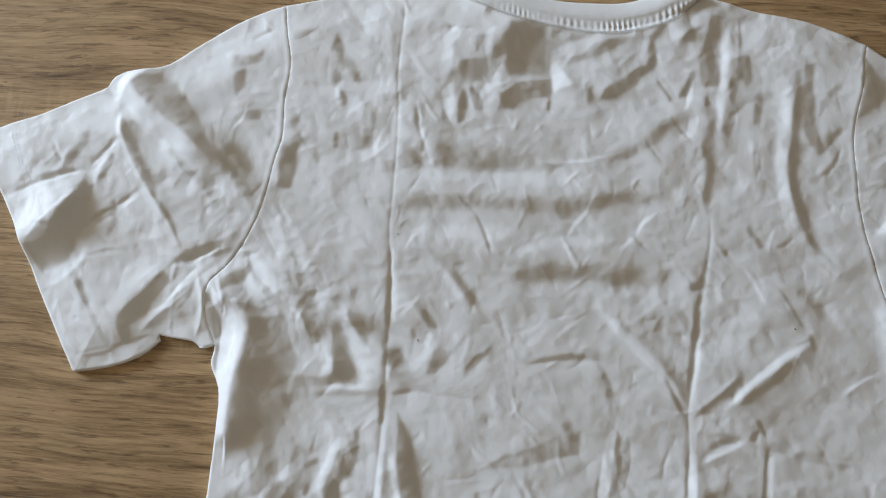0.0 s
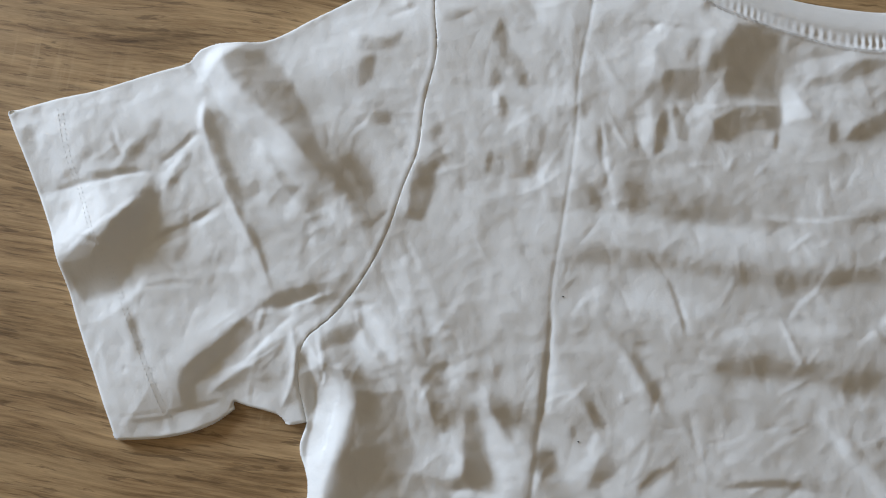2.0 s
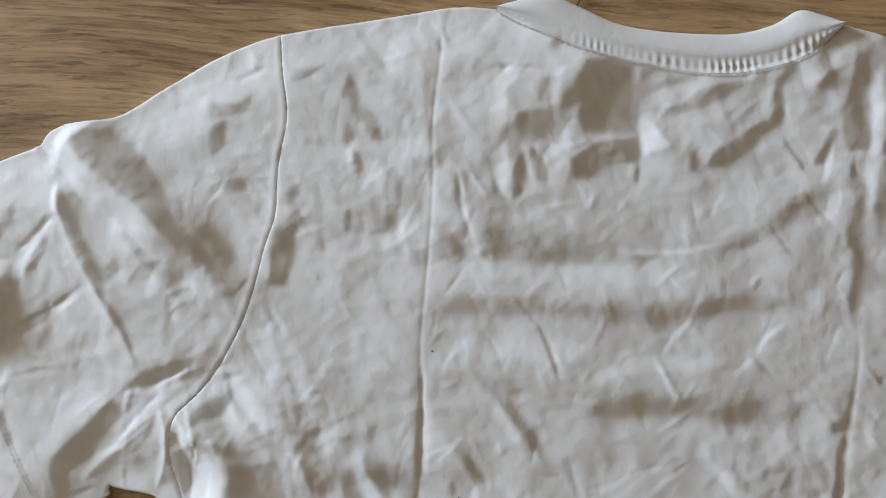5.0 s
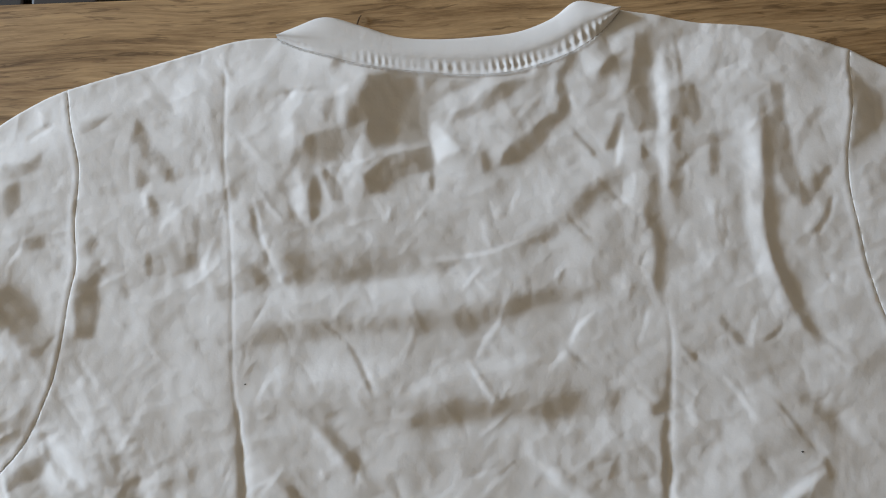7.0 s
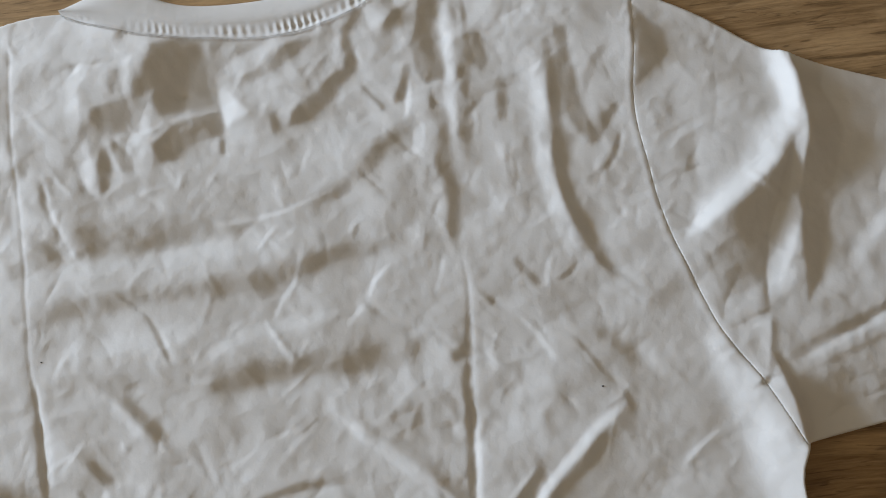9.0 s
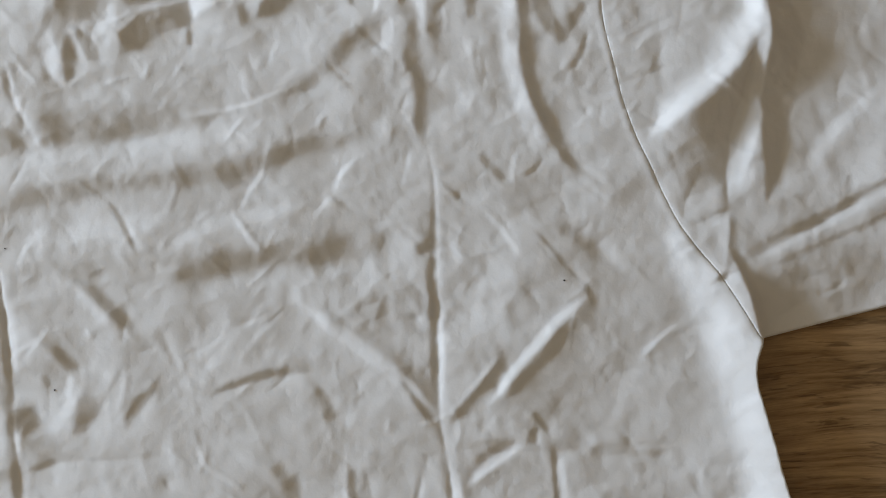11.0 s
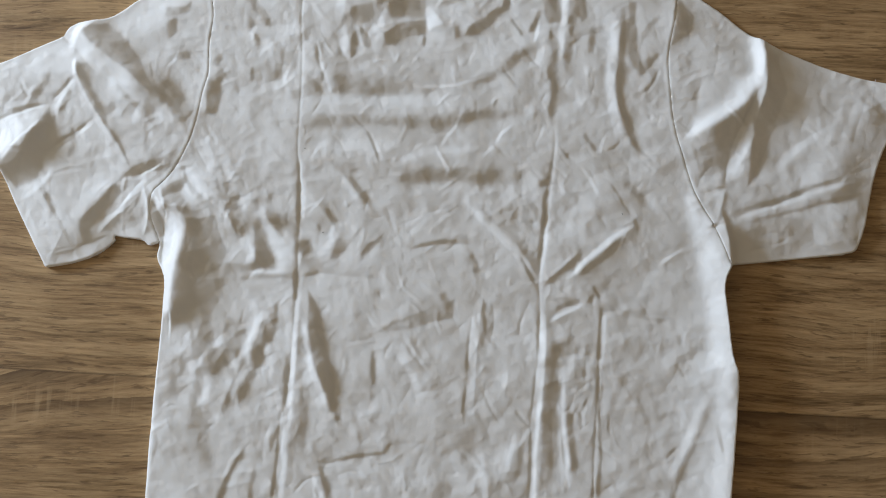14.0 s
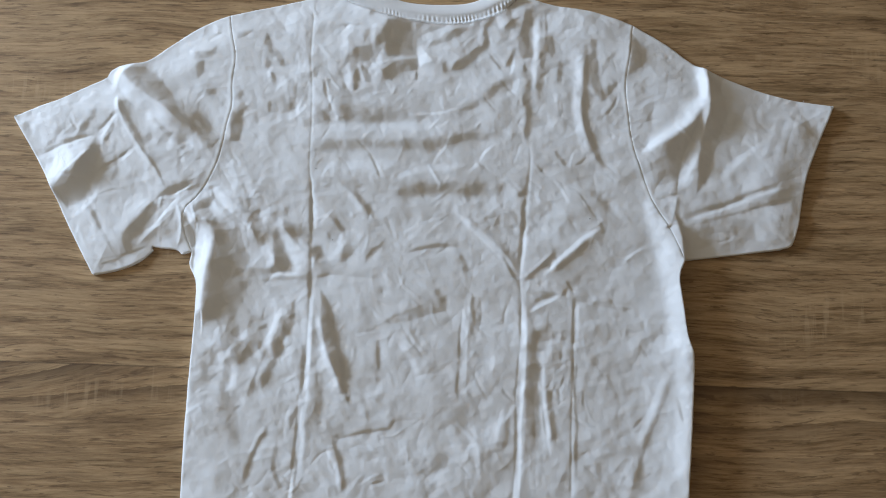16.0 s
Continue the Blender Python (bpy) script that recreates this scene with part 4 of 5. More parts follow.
lean([(0.289, -0.036), (0.295, -0.086), (0.295, -0.136), (0.291, -0.184), (0.292, -0.238)], 0.0069, 0.45)
lean([(0.288, -0.124), (0.292, -0.145), (0.295, -0.155)], 0.0019, -0.5)
# right sleeve
lean([(0.322, 0.251), (0.323, 0.220), (0.320, 0.198)], 0.0033, 0.65)
lean([(0.319, 0.196), (0.296, 0.176), (0.270, 0.162), (0.249, 0.150)], 0.0045, 0.55)
facet([(0.330, 0.248), (0.346, 0.241), (0.355, 0.201), (0.341, 0.160), (0.327, 0.120), (0.317, 0.106), (0.321, 0.146), (0.319, 0.173), (0.326, 0.207)], -0.55)
facet([(0.306, 0.162), (0.323, 0.200), (0.316, 0.173), (0.299, 0.132), (0.292, 0.106), (0.295, 0.132)], -0.6)
facet([(0.263, 0.138), (0.289, 0.152), (0.306, 0.166), (0.299, 0.139), (0.292, 0.119), (0.269, 0.112)], -0.4)
lean([(0.316, 0.156), (0.309, 0.126), (0.297, 0.107)], 0.0052, 0.45)
lean([(0.294, 0.075), (0.333, 0.089), (0.378, 0.106), (0.424, 0.122)], 0.0022, -0.4)
lean([(0.298, 0.070), (0.333, 0.084), (0.378, 0.100), (0.430, 0.117)], 0.0026, 0.35)
lean([(0.304, 0.067), (0.359, 0.082), (0.439, 0.106)], 0.0019, -0.35)
facet([(0.291, 0.066), (0.304, 0.064), (0.332, 0.048), (0.303, 0.034), (0.297, 0.047)], -0.4)
facet([(0.239, 0.280), (0.255, 0.273), (0.258, 0.253), (0.245, 0.249)], -0.4)
lean([(0.276, 0.098), (0.285, 0.099), (0.295, 0.103)], 0.0019, -0.55)
lean([(0.340, 0.113), (0.360, 0.140), (0.387, 0.168)], 0.0045, 0.25)
lean([(0.420, 0.202), (0.406, 0.168), (0.392, 0.141)], 0.0039, -0.2)
facet([(0.434, 0.223), (0.476, 0.210), (0.462, 0.179), (0.446, 0.192)], 0.35)
facet([(0.378, 0.088), (0.423, 0.096), (0.418, 0.056), (0.383, 0.052)], 0.25)
facet([(0.354, 0.167), (0.440, 0.199), (0.443, 0.122), (0.366, 0.107)], 0.15)
lean([(0.417, 0.205), (0.439, 0.189), (0.461, 0.169)], 0.0026, -0.3)
# right shoulder
facet([(0.243, 0.285), (0.251, 0.284), (0.262, 0.276), (0.261, 0.258), (0.251, 0.251), (0.240, 0.243), (0.241, 0.264)], -0.45)
lean([(0.323, 0.246), (0.324, 0.223), (0.328, 0.212)], 0.0023, 0.6)
lean([(0.279, 0.272), (0.285, 0.264), (0.290, 0.255)], 0.0033, -0.3)
facet([(0.209, 0.257), (0.221, 0.270), (0.227, 0.271), (0.217, 0.256), (0.209, 0.245)], -0.35)
lean([(0.252, 0.235), (0.256, 0.229), (0.257, 0.221)], 0.0030, -0.25)
lean([(0.252, 0.201), (0.259, 0.207), (0.266, 0.216)], 0.0016, 0.3)
lean([(0.259, 0.185), (0.264, 0.193), (0.266, 0.199)], 0.0016, -0.3)
TILTS.creases(280, 17)


def drape(x, y):
    """The height of the shirt's upper face at many points."""
    c = Cloth(x, y)
    # pressed folding lines of the body
    c.fold([(-0.133, 0.328), (-0.127, 0.307), (-0.128, 0.259), (-0.125, 0.225), (-0.124, 0.198), (-0.124, 0.160), (-0.124, 0.125), (-0.120, 0.093), (-0.118, 0.051)], -0.00045, 0.0011, 0.001, 0.03, 0)
    c.fold([(-0.121, 0.110), (-0.119, 0.069), (-0.118, 0.035), (-0.117, -0.002), (-0.117, -0.018), (-0.118, -0.065), (-0.120, -0.098), (-0.121, -0.125)], -0.0006, 0.0014, 0.0018, 0, 0)
    c.fold([(-0.125, -0.132), (-0.127, -0.193), (-0.132, -0.242)], -0.0006, 0.0014, 0.0018, 0, 0)
    c.fold([(-0.113, -0.012), (-0.113, -0.045), (-0.114, -0.081), (-0.116, -0.125)], 0.0007, 0.005, 0.0024, 0.2, 0)
    c.fold([(-0.119, -0.107), (-0.121, -0.156), (-0.124, -0.193), (-0.128, -0.242)], 0.0008, 0.005, 0.003, 0, 0)
    c.fold([(-0.120, 0.013), (-0.118, -0.002), (-0.118, -0.018)], -0.001, 0.003, 0.005, 0.4, 0.4)
    c.fold([(0.126, 0.159), (0.127, 0.139), (0.126, 0.116), (0.123, 0.085), (0.121, 0.054), (0.119, 0.029)], -0.0006, 0.002, 0.002, 0.1, 0)
    c.fold([(0.127, 0.138), (0.121, 0.086), (0.120, 0.069), (0.118, 0.035), (0.116, 0.002), (0.117, -0.012), (0.118, -0.032), (0.117, -0.065), (0.115, -0.098), (0.113, -0.125)], -0.00055, 0.0015, 0.0013, 0.1, 0)
    c.fold([(0.120, -0.019), (0.124, -0.038), (0.124, -0.065), (0.123, -0.098), (0.121, -0.125)], 0.0015, 0.0065, 0.005, 0.15, 0)
    c.fold([(0.121, -0.121), (0.119, -0.164), (0.119, -0.200), (0.117, -0.237)], 0.0015, 0.0065, 0.005, 0, 0)
    c.fold([(0.112, -0.121), (0.114, -0.164), (0.113, -0.200), (0.110, -0.237)], -0.0008, 0.003, 0.0025, 0, 0)
    # crossing press lines
    c.fold([(-0.212, -0.010), (-0.176, -0.002), (-0.146, 0.000), (-0.120, 0.002)], 0.00078, 0.004, 0.005, 0.3, 0.1)
    c.fold([(-0.115, -0.001), (-0.092, 0.002), (-0.065, 0.000), (-0.018, -0.002)], -0.00072, 0.004, 0.005, 0.1, 0.4)
    c.fold([(0.119, -0.013), (0.149, -0.019), (0.181, -0.022), (0.219, -0.024), (0.269, -0.025)], -0.00048, 0.0025, 0.004, 0.1, 0.2)
    c.fold([(0.178, -0.019), (0.176, -0.045), (0.176, -0.085), (0.178, -0.125)], -0.0006, 0.0022, 0.0013, 0.05, 0)
    c.fold([(0.176, -0.088), (0.174, -0.150), (0.173, -0.236)], -0.0006, 0.0022, 0.0013, 0, 0)
    c.fold([(0.055, -0.018), (0.051, -0.058), (0.050, -0.091), (0.048, -0.125)], -0.00048, 0.003, 0.002, 0.2, 0)
    c.fold([(0.063, -0.008), (0.061, -0.032), (0.059, -0.065), (0.058, -0.098), (0.058, -0.125)], 0.00054, 0.004, 0.003, 0.1, 0)
    c.fold([(0.072, -0.018), (0.074, -0.038), (0.070, -0.065)], -0.00054, 0.003, 0.004, 0.1, 0.2)
    # left sleeve
    c.fold([(-0.362, 0.226), (-0.353, 0.218), (-0.345, 0.209)], -0.001, 0.003, 0.0022, 0, 0.34)
    c.fold([(-0.348, 0.209), (-0.345, 0.190), (-0.335, 0.169), (-0.321, 0.148), (-0.305, 0.126), (-0.288, 0.103)], 0.0012, 0.0045, 0.003, 0.05, 0.3)
    c.fold([(-0.352, 0.236), (-0.320, 0.211), (-0.285, 0.185), (-0.250, 0.156), (-0.227, 0.131)], 0.009, 0.02, 0.01, 0.05, 0.35)
    c.fold([(-0.325, 0.189), (-0.295, 0.165), (-0.262, 0.138)], 0.00088, 0.008, 0.006, 0.3, 0.4)
    c.fold([(-0.443, 0.130), (-0.415, 0.141), (-0.390, 0.151), (-0.368, 0.160)], -0.00088, 0.0035, 0.008, 0, 0.1)
    c.fold([(-0.417, 0.096), (-0.398, 0.115), (-0.381, 0.133), (-0.369, 0.154)], 0.0052, 0.013, 0.013, 0, 0.25)
    c.fold([(-0.369, 0.160), (-0.356, 0.173), (-0.345, 0.188)], -0.00072, 0.003, 0.006, 0.1, 0.1)
    c.fold([(-0.368, 0.160), (-0.366, 0.149), (-0.362, 0.137)], 0.00064, 0.007, 0.002, 0.34, 0.34)
    c.fold([(-0.370, 0.108), (-0.355, 0.122), (-0.341, 0.132), (-0.324, 0.146)], -0.00088, 0.0024, 0.003, 0.25, 0.25)
    c.fold([(-0.396, 0.051), (-0.382, 0.070), (-0.368, 0.084), (-0.345, 0.090), (-0.322, 0.094)], 0.00056, 0.005, 0.007, 0.2, 0.3)
    c.fold([(-0.332, 0.037), (-0.320, 0.062), (-0.303, 0.081), (-0.284, 0.096)], 0.00128, 0.01, 0.008, 0.2, 0.15)
    c.fold([(-0.324, 0.032), (-0.312, 0.050), (-0.290, 0.074), (-0.274, 0.089)], -0.00104, 0.006, 0.006, 0.2, 0.2)
    c.fold([(-0.315, 0.030), (-0.302, 0.045), (-0.284, 0.059), (-0.268, 0.076)], 0.00128, 0.005, 0.005, 0.1, 0.2)
    c.fold([(-0.284, 0.089), (-0.268, 0.097), (-0.252, 0.106)], -0.00112, 0.0035, 0.0035, 0.2, 0.2)
    c.fold([(-0.278, 0.089), (-0.263, 0.097), (-0.247, 0.105)], 0.00096, 0.0025, 0.003, 0.2, 0.2)
    c.fold([(-0.297, 0.052), (-0.283, 0.073), (-0.269, 0.091)], -0.00104, 0.0025, 0.0035, 0.2, 0.2)
    c.fold([(-0.295, 0.049), (-0.281, 0.061), (-0.271, 0.071)], -0.00064, 0.002, 0.003, 0.34, 0.34)
    c.fold([(-0.272, 0.082), (-0.265, 0.061), (-0.266, 0.043), (-0.270, 0.031)], 0.00128, 0.003, 0.003, 0.1, 0.1)
    c.fold([(-0.264, 0.067), (-0.253, 0.052), (-0.251, 0.039), (-0.253, 0.026)], -0.0016, 0.004, 0.003, 0.1, 0.1)
    c.fold([(-0.371, 0.079), (-0.360, 0.058), (-0.347, 0.038), (-0.333, 0.015)], -0.0006, 0.004, 0.003, 0.2, 0.2)
    c.fold([(-0.342, 0.113), (-0.336, 0.125), (-0.328, 0.111)], -0.00032, 0.004, 0.004, 0.34, 0.34)
    c.fold([(-0.324, 0.089), (-0.325, 0.111), (-0.322, 0.129)], -0.0004, 0.003, 0.004, 0.3, 0.3)
    c.fold([(-0.383, 0.164), (-0.378, 0.176), (-0.375, 0.192)], -0.00036, 0.005, 0.004, 0.34, 0.34)
    c.fold([(-0.412, 0.148), (-0.407, 0.158), (-0.391, 0.166), (-0.377, 0.182)], 0.00048, 0.004, 0.005, 0.3, 0.3)
    c.fold([(-0.357, 0.156), (-0.348, 0.146), (-0.343, 0.141)], -0.00032, 0.004, 0.004, 0.34, 0.34)
    c.fold([(-0.364, 0.010), (-0.336, 0.018), (-0.315, 0.025), (-0.302, 0.032)], -0.00032, 0.0009, 0.0012, 0.05, 0.1)
    c.fold([(-0.405, 0.074), (-0.389, 0.043), (-0.377, 0.023), (-0.365, 0.006)], -0.00036, 0.0011, 0.0009, 0.2, 0.1)
    # left armpit and side
    c.fold([(-0.256, 0.058), (-0.246, 0.064), (-0.236, 0.051), (-0.232, 0.019), (-0.234, -0.010), (-0.235, -0.040)], 0.006, 0.013, 0.007, 0.05, 0)
    c.fold([(-0.240, 0.004), (-0.243, -0.035), (-0.244, -0.085), (-0.244, -0.147), (-0.245, -0.208), (-0.247, -0.255)], 0.0045, 0.022, 0.008, 0, 0.2)
    c.fold([(-0.257, 0.055), (-0.250, 0.038), (-0.250, 0.009), (-0.245, -0.012)], -0.0016, 0.005, 0.003, 0.1, 0.2)
    c.fold([(-0.238, 0.096), (-0.221, 0.077), (-0.200, 0.060), (-0.176, 0.038)], 0.00152, 0.01, 0.006, 0.05, 0.35)
    c.fold([(-0.239, 0.106), (-0.229, 0.082), (-0.212, 0.063), (-0.193, 0.047)], 0.00144, 0.008, 0.006, 0.05, 0.35)
    c.fold([(-0.244, 0.083), (-0.235, 0.074), (-0.222, 0.058)], -0.00064, 0.006, 0.005, 0.34, 0.34)
    c.fold([(-0.229, 0.126), (-0.215, 0.107), (-0.206, 0.091)], -0.0008, 0.006, 0.005, 0.2, 0.2)
    c.fold([(-0.222, 0.085), (-0.208, 0.072), (-0.189, 0.056), (-0.178, 0.035)], 0.0012, 0.006, 0.005, 0.2, 0.2)
    c.fold([(-0.198, 0.054), (-0.195, 0.039), (-0.190, 0.022)], -0.00064, 0.0035, 0.0045, 0.34, 0.34)
    c.fold([(-0.185, 0.056), (-0.178, 0.040), (-0.173, 0.022)], -0.00068, 0.003, 0.004, 0.2, 0.3)
    c.fold([(-0.172, 0.054), (-0.167, 0.042), (-0.164, 0.029)], -0.00044, 0.003, 0.003, 0.34, 0.34)
    c.fold([(-0.198, 0.097), (-0.184, 0.080), (-0.172, 0.069)], -0.00056, 0.004, 0.004, 0.3, 0.3)
    c.fold([(-0.167, 0.069), (-0.173, 0.086), (-0.182, 0.100)], -0.00048, 0.005, 0.005, 0.3, 0.3)
    # right sleeve
    c.fold([(0.325, 0.257), (0.328, 0.235), (0.328, 0.213)], 0.0045, 0.006, 0.004, 0, 0.2)
    c.fold([(0.328, 0.220), (0.314, 0.192), (0.287, 0.169), (0.255, 0.148)], 0.006, 0.011, 0.009, 0.1, 0.15)
    c.fold([(0.331, 0.254), (0.332, 0.208), (0.321, 0.157)], 0.0055, 0.024, 0.005, 0, 0.4)
    c.fold([(0.326, 0.207), (0.313, 0.173), (0.300, 0.142), (0.293, 0.101)], -0.00136, 0.003, 0.006, 0.15, 0.1)
    c.fold([(0.324, 0.166), (0.315, 0.140), (0.300, 0.110)], 0.00128, 0.008, 0.004, 0.25, 0.2)
    c.fold([(0.271, 0.095), (0.284, 0.100), (0.297, 0.104)], -0.00072, 0.0022, 0.0022, 0.2, 0.2)
    c.fold([(0.294, 0.102), (0.290, 0.083), (0.284, 0.066)], 0.00096, 0.004, 0.004, 0.1, 0.2)
    c.fold([(0.290, 0.069), (0.340, 0.087), (0.385, 0.108), (0.448, 0.134)], -0.0006, 0.003, 0.005, 0.1, 0.1)
    c.fold([(0.311, 0.067), (0.378, 0.088), (0.440, 0.106)], -0.00048, 0.0035, 0.004, 0.2, 0.1)
    c.fold([(0.333, 0.084), (0.385, 0.102), (0.437, 0.119)], 0.00056, 0.005, 0.005, 0.3, 0.2)
    c.fold([(0.341, 0.134), (0.374, 0.155), (0.407, 0.179)], -0.00048, 0.005, 0.006, 0.3, 0.3)
    c.fold([(0.414, 0.203), (0.400, 0.162), (0.380, 0.128)], 0.00048, 0.007, 0.007, 0.3, 0.3)
    c.fold([(0.437, 0.210), (0.423, 0.169), (0.415, 0.136)], -0.00052, 0.005, 0.004, 0.3, 0.3)
    c.fold([(0.402, 0.223), (0.388, 0.202), (0.391, 0.182)], -0.0004, 0.004, 0.004, 0.3, 0.3)
    c.fold([(0.333, 0.052), (0.378, 0.066), (0.423, 0.073)], 0.00088, 0.012, 0.012, 0.3, 0.3)
    c.fold([(0.271, 0.233), (0.268, 0.199), (0.264, 0.172)], -0.0004, 0.004, 0.004, 0.3, 0.3)
    c.fold([(0.288, 0.261), (0.284, 0.227), (0.274, 0.193)], -0.0004, 0.004, 0.004, 0.3, 0.3)
    c.fold([(0.281, 0.066), (0.291, 0.041), (0.301, 0.023)], -0.0016, 0.009, 0.004, 0.05, 0.1)
    # right side
    c.fold([(0.285, 0.096), (0.297, 0.041), (0.297, -0.017), (0.305, -0.073), (0.306, -0.135), (0.300, -0.234), (0.300, -0.36)], 0.0125, 0.006, 0.025, 0.12, 0.05)
    c.fold([(0.291, -0.131), (0.293, -0.145), (0.296, -0.158)], -0.00036, 0.003, 0.002, 0.34, 0.34)
    c.fold([(0.291, 0.015), (0.294, 0.002), (0.295, -0.013)], -0.00036, 0.003, 0.002, 0.34, 0.34)
    # middle
    c.fold([(0.042, 0.077), (0.069, 0.052), (0.092, 0.028), (0.114, 0.001)], 0.00084, 0.0055, 0.007, 0.15, 0.1)
    c.fold([(0.092, 0.029), (0.104, 0.013), (0.114, -0.002)], -0.00048, 0.0024, 0.003, 0.2, 0.1)
    c.fold([(0.118, 0.001), (0.136, 0.018), (0.160, 0.042)], 0.00084, 0.011, 0.0045, 0.1, 0.25)
    c.fold([(0.140, 0.002), (0.159, 0.020), (0.183, 0.041), (0.209, 0.063)], 0.00108, 0.005, 0.007, 0.2, 0.05)
    c.fold([(0.179, 0.101), (0.192, 0.082), (0.208, 0.063)], -0.00039, 0.0022, 0.0022, 0.2, 0.1)
    c.fold([(0.125, -0.034), (0.140, -0.022), (0.161, -0.014)], -0.00066, 0.0035, 0.004, 0.2, 0.15)
    c.fold([(0.127, -0.036), (0.143, -0.027), (0.164, -0.016)], 0.00048, 0.002, 0.0035, 0.1, 0.2)
    c.fold([(0.166, -0.019), (0.168, -0.014), (0.170, -0.007)], -0.00054, 0.0016, 0.0018, 0.2, 0.2)
    c.fold([(0.168, 0.003), (0.174, -0.007), (0.178, -0.017)], -0.00048, 0.0022, 0.002, 0.2, 0.2)
    c.fold([(0.232, 0.021), (0.244, 0.033), (0.261, 0.043)], 0.00036, 0.0024, 0.003, 0.2, 0.2)
    c.fold([(-0.158, 0.056), (-0.151, 0.032), (-0.142, 0.006)], -0.0009, 0.011, 0.007, 0.15, 0.25)
    c.fold([(-0.117, 0.022), (-0.111, 0.029), (-0.102, 0.038)], -0.00057, 0.004, 0.005, 0.34, 0.34)
    c.fold([(-0.111, 0.082), (-0.096, 0.062), (-0.083, 0.048)], 0.00045, 0.0045, 0.008, 0.25, 0.25)
    c.fold([(-0.078, 0.042), (-0.075, 0.027), (-0.088, 0.016)], -0.0006, 0.007, 0.007, 0.34, 0.34)
    c.fold([(-0.059, 0.017), (-0.049, 0.030), (-0.037, 0.041)], -0.00051, 0.003, 0.0035, 0.34, 0.34)
    c.fold([(-0.038, 0.031), (-0.008, 0.030), (0.042, 0.039), (0.080, 0.034)], -0.00048, 0.004, 0.004, 0.2, 0.2)
    c.fold([(0.043, 0.029), (0.049, 0.020), (0.055, 0.008)], -0.00036, 0.004, 0.004, 0.34, 0.34)
    c.fold([(-0.043, -0.050), (-0.008, -0.039), (0.022, -0.022), (0.029, -0.007)], -0.0006, 0.006, 0.008, 0.25, 0.15)
    c.fold([(-0.016, -0.043), (0.005, -0.075), (0.024, -0.099)], 0.00042, 0.006, 0.006, 0.2, 0.3)
    c.fold([(0.014, -0.045), (0.040, -0.076), (0.058, -0.114)], 0.00033, 0.006, 0.006, 0.2, 0.3)
    c.fold([(0.106, 0.079), (0.109, 0.059), (0.114, 0.042)], -0.00036, 0.005, 0.004, 0.3, 0.3)
    c.fold([(-0.139, 0.051), (-0.131, 0.046), (-0.122, 0.044)], -0.00048, 0.005, 0.005, 0.34, 0.34)
    c.fold([(-0.028, 0.015), (-0.018, 0.005), (-0.005, 0.002)], -0.00033, 0.006, 0.005, 0.34, 0.34)
    c.fold([(-0.078, -0.062), (-0.058, -0.062), (-0.038, -0.057)], -0.00036, 0.003, 0.003, 0.2, 0.3)
    c.fold([(-0.041, -0.065), (-0.038, -0.091), (-0.040, -0.117)], -0.00036, 0.004, 0.003, 0.3, 0.2)
    # lower folds
    c.fold([(-0.158, -0.017), (-0.153, -0.042), (-0.160, -0.071), (-0.171, -0.101), (-0.181, -0.127)], 0.0009, 0.007, 0.0045, 0.25, 0)
    c.fold([(-0.136, -0.025), (-0.145, -0.045), (-0.156, -0.075), (-0.164, -0.101), (-0.170, -0.127)], -0.0006, 0.006, 0.007, 0.15, 0)
    c.fold([(-0.109, -0.012), (-0.101, -0.032), (-0.094, -0.062), (-0.082, -0.094), (-0.077, -0.127)], 0.00084, 0.007, 0.008, 0.25, 0)
    c.fold([(-0.160, -0.050), (-0.179, -0.066), (-0.200, -0.085)], -0.00084, 0.013, 0.01, 0.2, 0.2)
    c.fold([(-0.205, -0.094), (-0.210, -0.111), (-0.213, -0.127)], 0.00048, 0.008, 0.006, 0.34, 0)
    c.fold([(-0.136, -0.045), (-0.137, -0.058), (-0.143, -0.075)], -0.00036, 0.005, 0.004, 0.34, 0.34)
    c.fold([(-0.109, -0.085), (-0.106, -0.104), (-0.104, -0.125)], -0.00042, 0.005, 0.004, 0.3, 0.1)
    c.fold([(-0.158, -0.052), (-0.169, -0.090), (-0.179, -0.128)], 0.00096, 0.006, 0.009, 0.2, 0.2)
    c.fold([(-0.199, -0.078), (-0.201, -0.134), (-0.196, -0.194)], -0.0006, 0.008, 0.007, 0.2, 0.2)
    c.fold([(-0.154, -0.162), (-0.170, -0.194), (-0.181, -0.235)], -0.00072, 0.005, 0.004, 0.15, 0.15)
    c.fold([(-0.131, -0.137), (-0.139, -0.157), (-0.140, -0.187)], -0.00054, 0.004, 0.004, 0.2, 0.2)
    c.fold([(-0.101, -0.063), (-0.088, -0.094), (-0.076, -0.131)], 0.00096, 0.005, 0.009, 0.2, 0.1)
    c.fold([(-0.073, -0.130), (-0.071, -0.136), (-0.068, -0.144)], -0.00051, 0.003, 0.003, 0.34, 0.34)
    c.fold([(-0.091, -0.168), (-0.080, -0.204), (-0.074, -0.237)], 0.00048, 0.004, 0.005, 0.2, 0.2)
    c.fold([(-0.088, -0.179), (-0.055, -0.172), (-0.026, -0.167)], -0.00045, 0.0024, 0.0035, 0.2, 0.2)
    c.fold([(-0.027, -0.165), (-0.019, -0.158), (0.022, -0.155)], -0.00039, 0.002, 0.003, 0.2, 0.3)
    c.fold([(0.096, -0.137), (0.089, -0.167), (0.079, -0.202)], 0.00066, 0.0045, 0.0035, 0.15, 0.2)
    c.fold([(0.112, -0.134), (0.105, -0.151), (0.095, -0.163)], 0.00048, 0.004, 0.003, 0.34, 0.34)
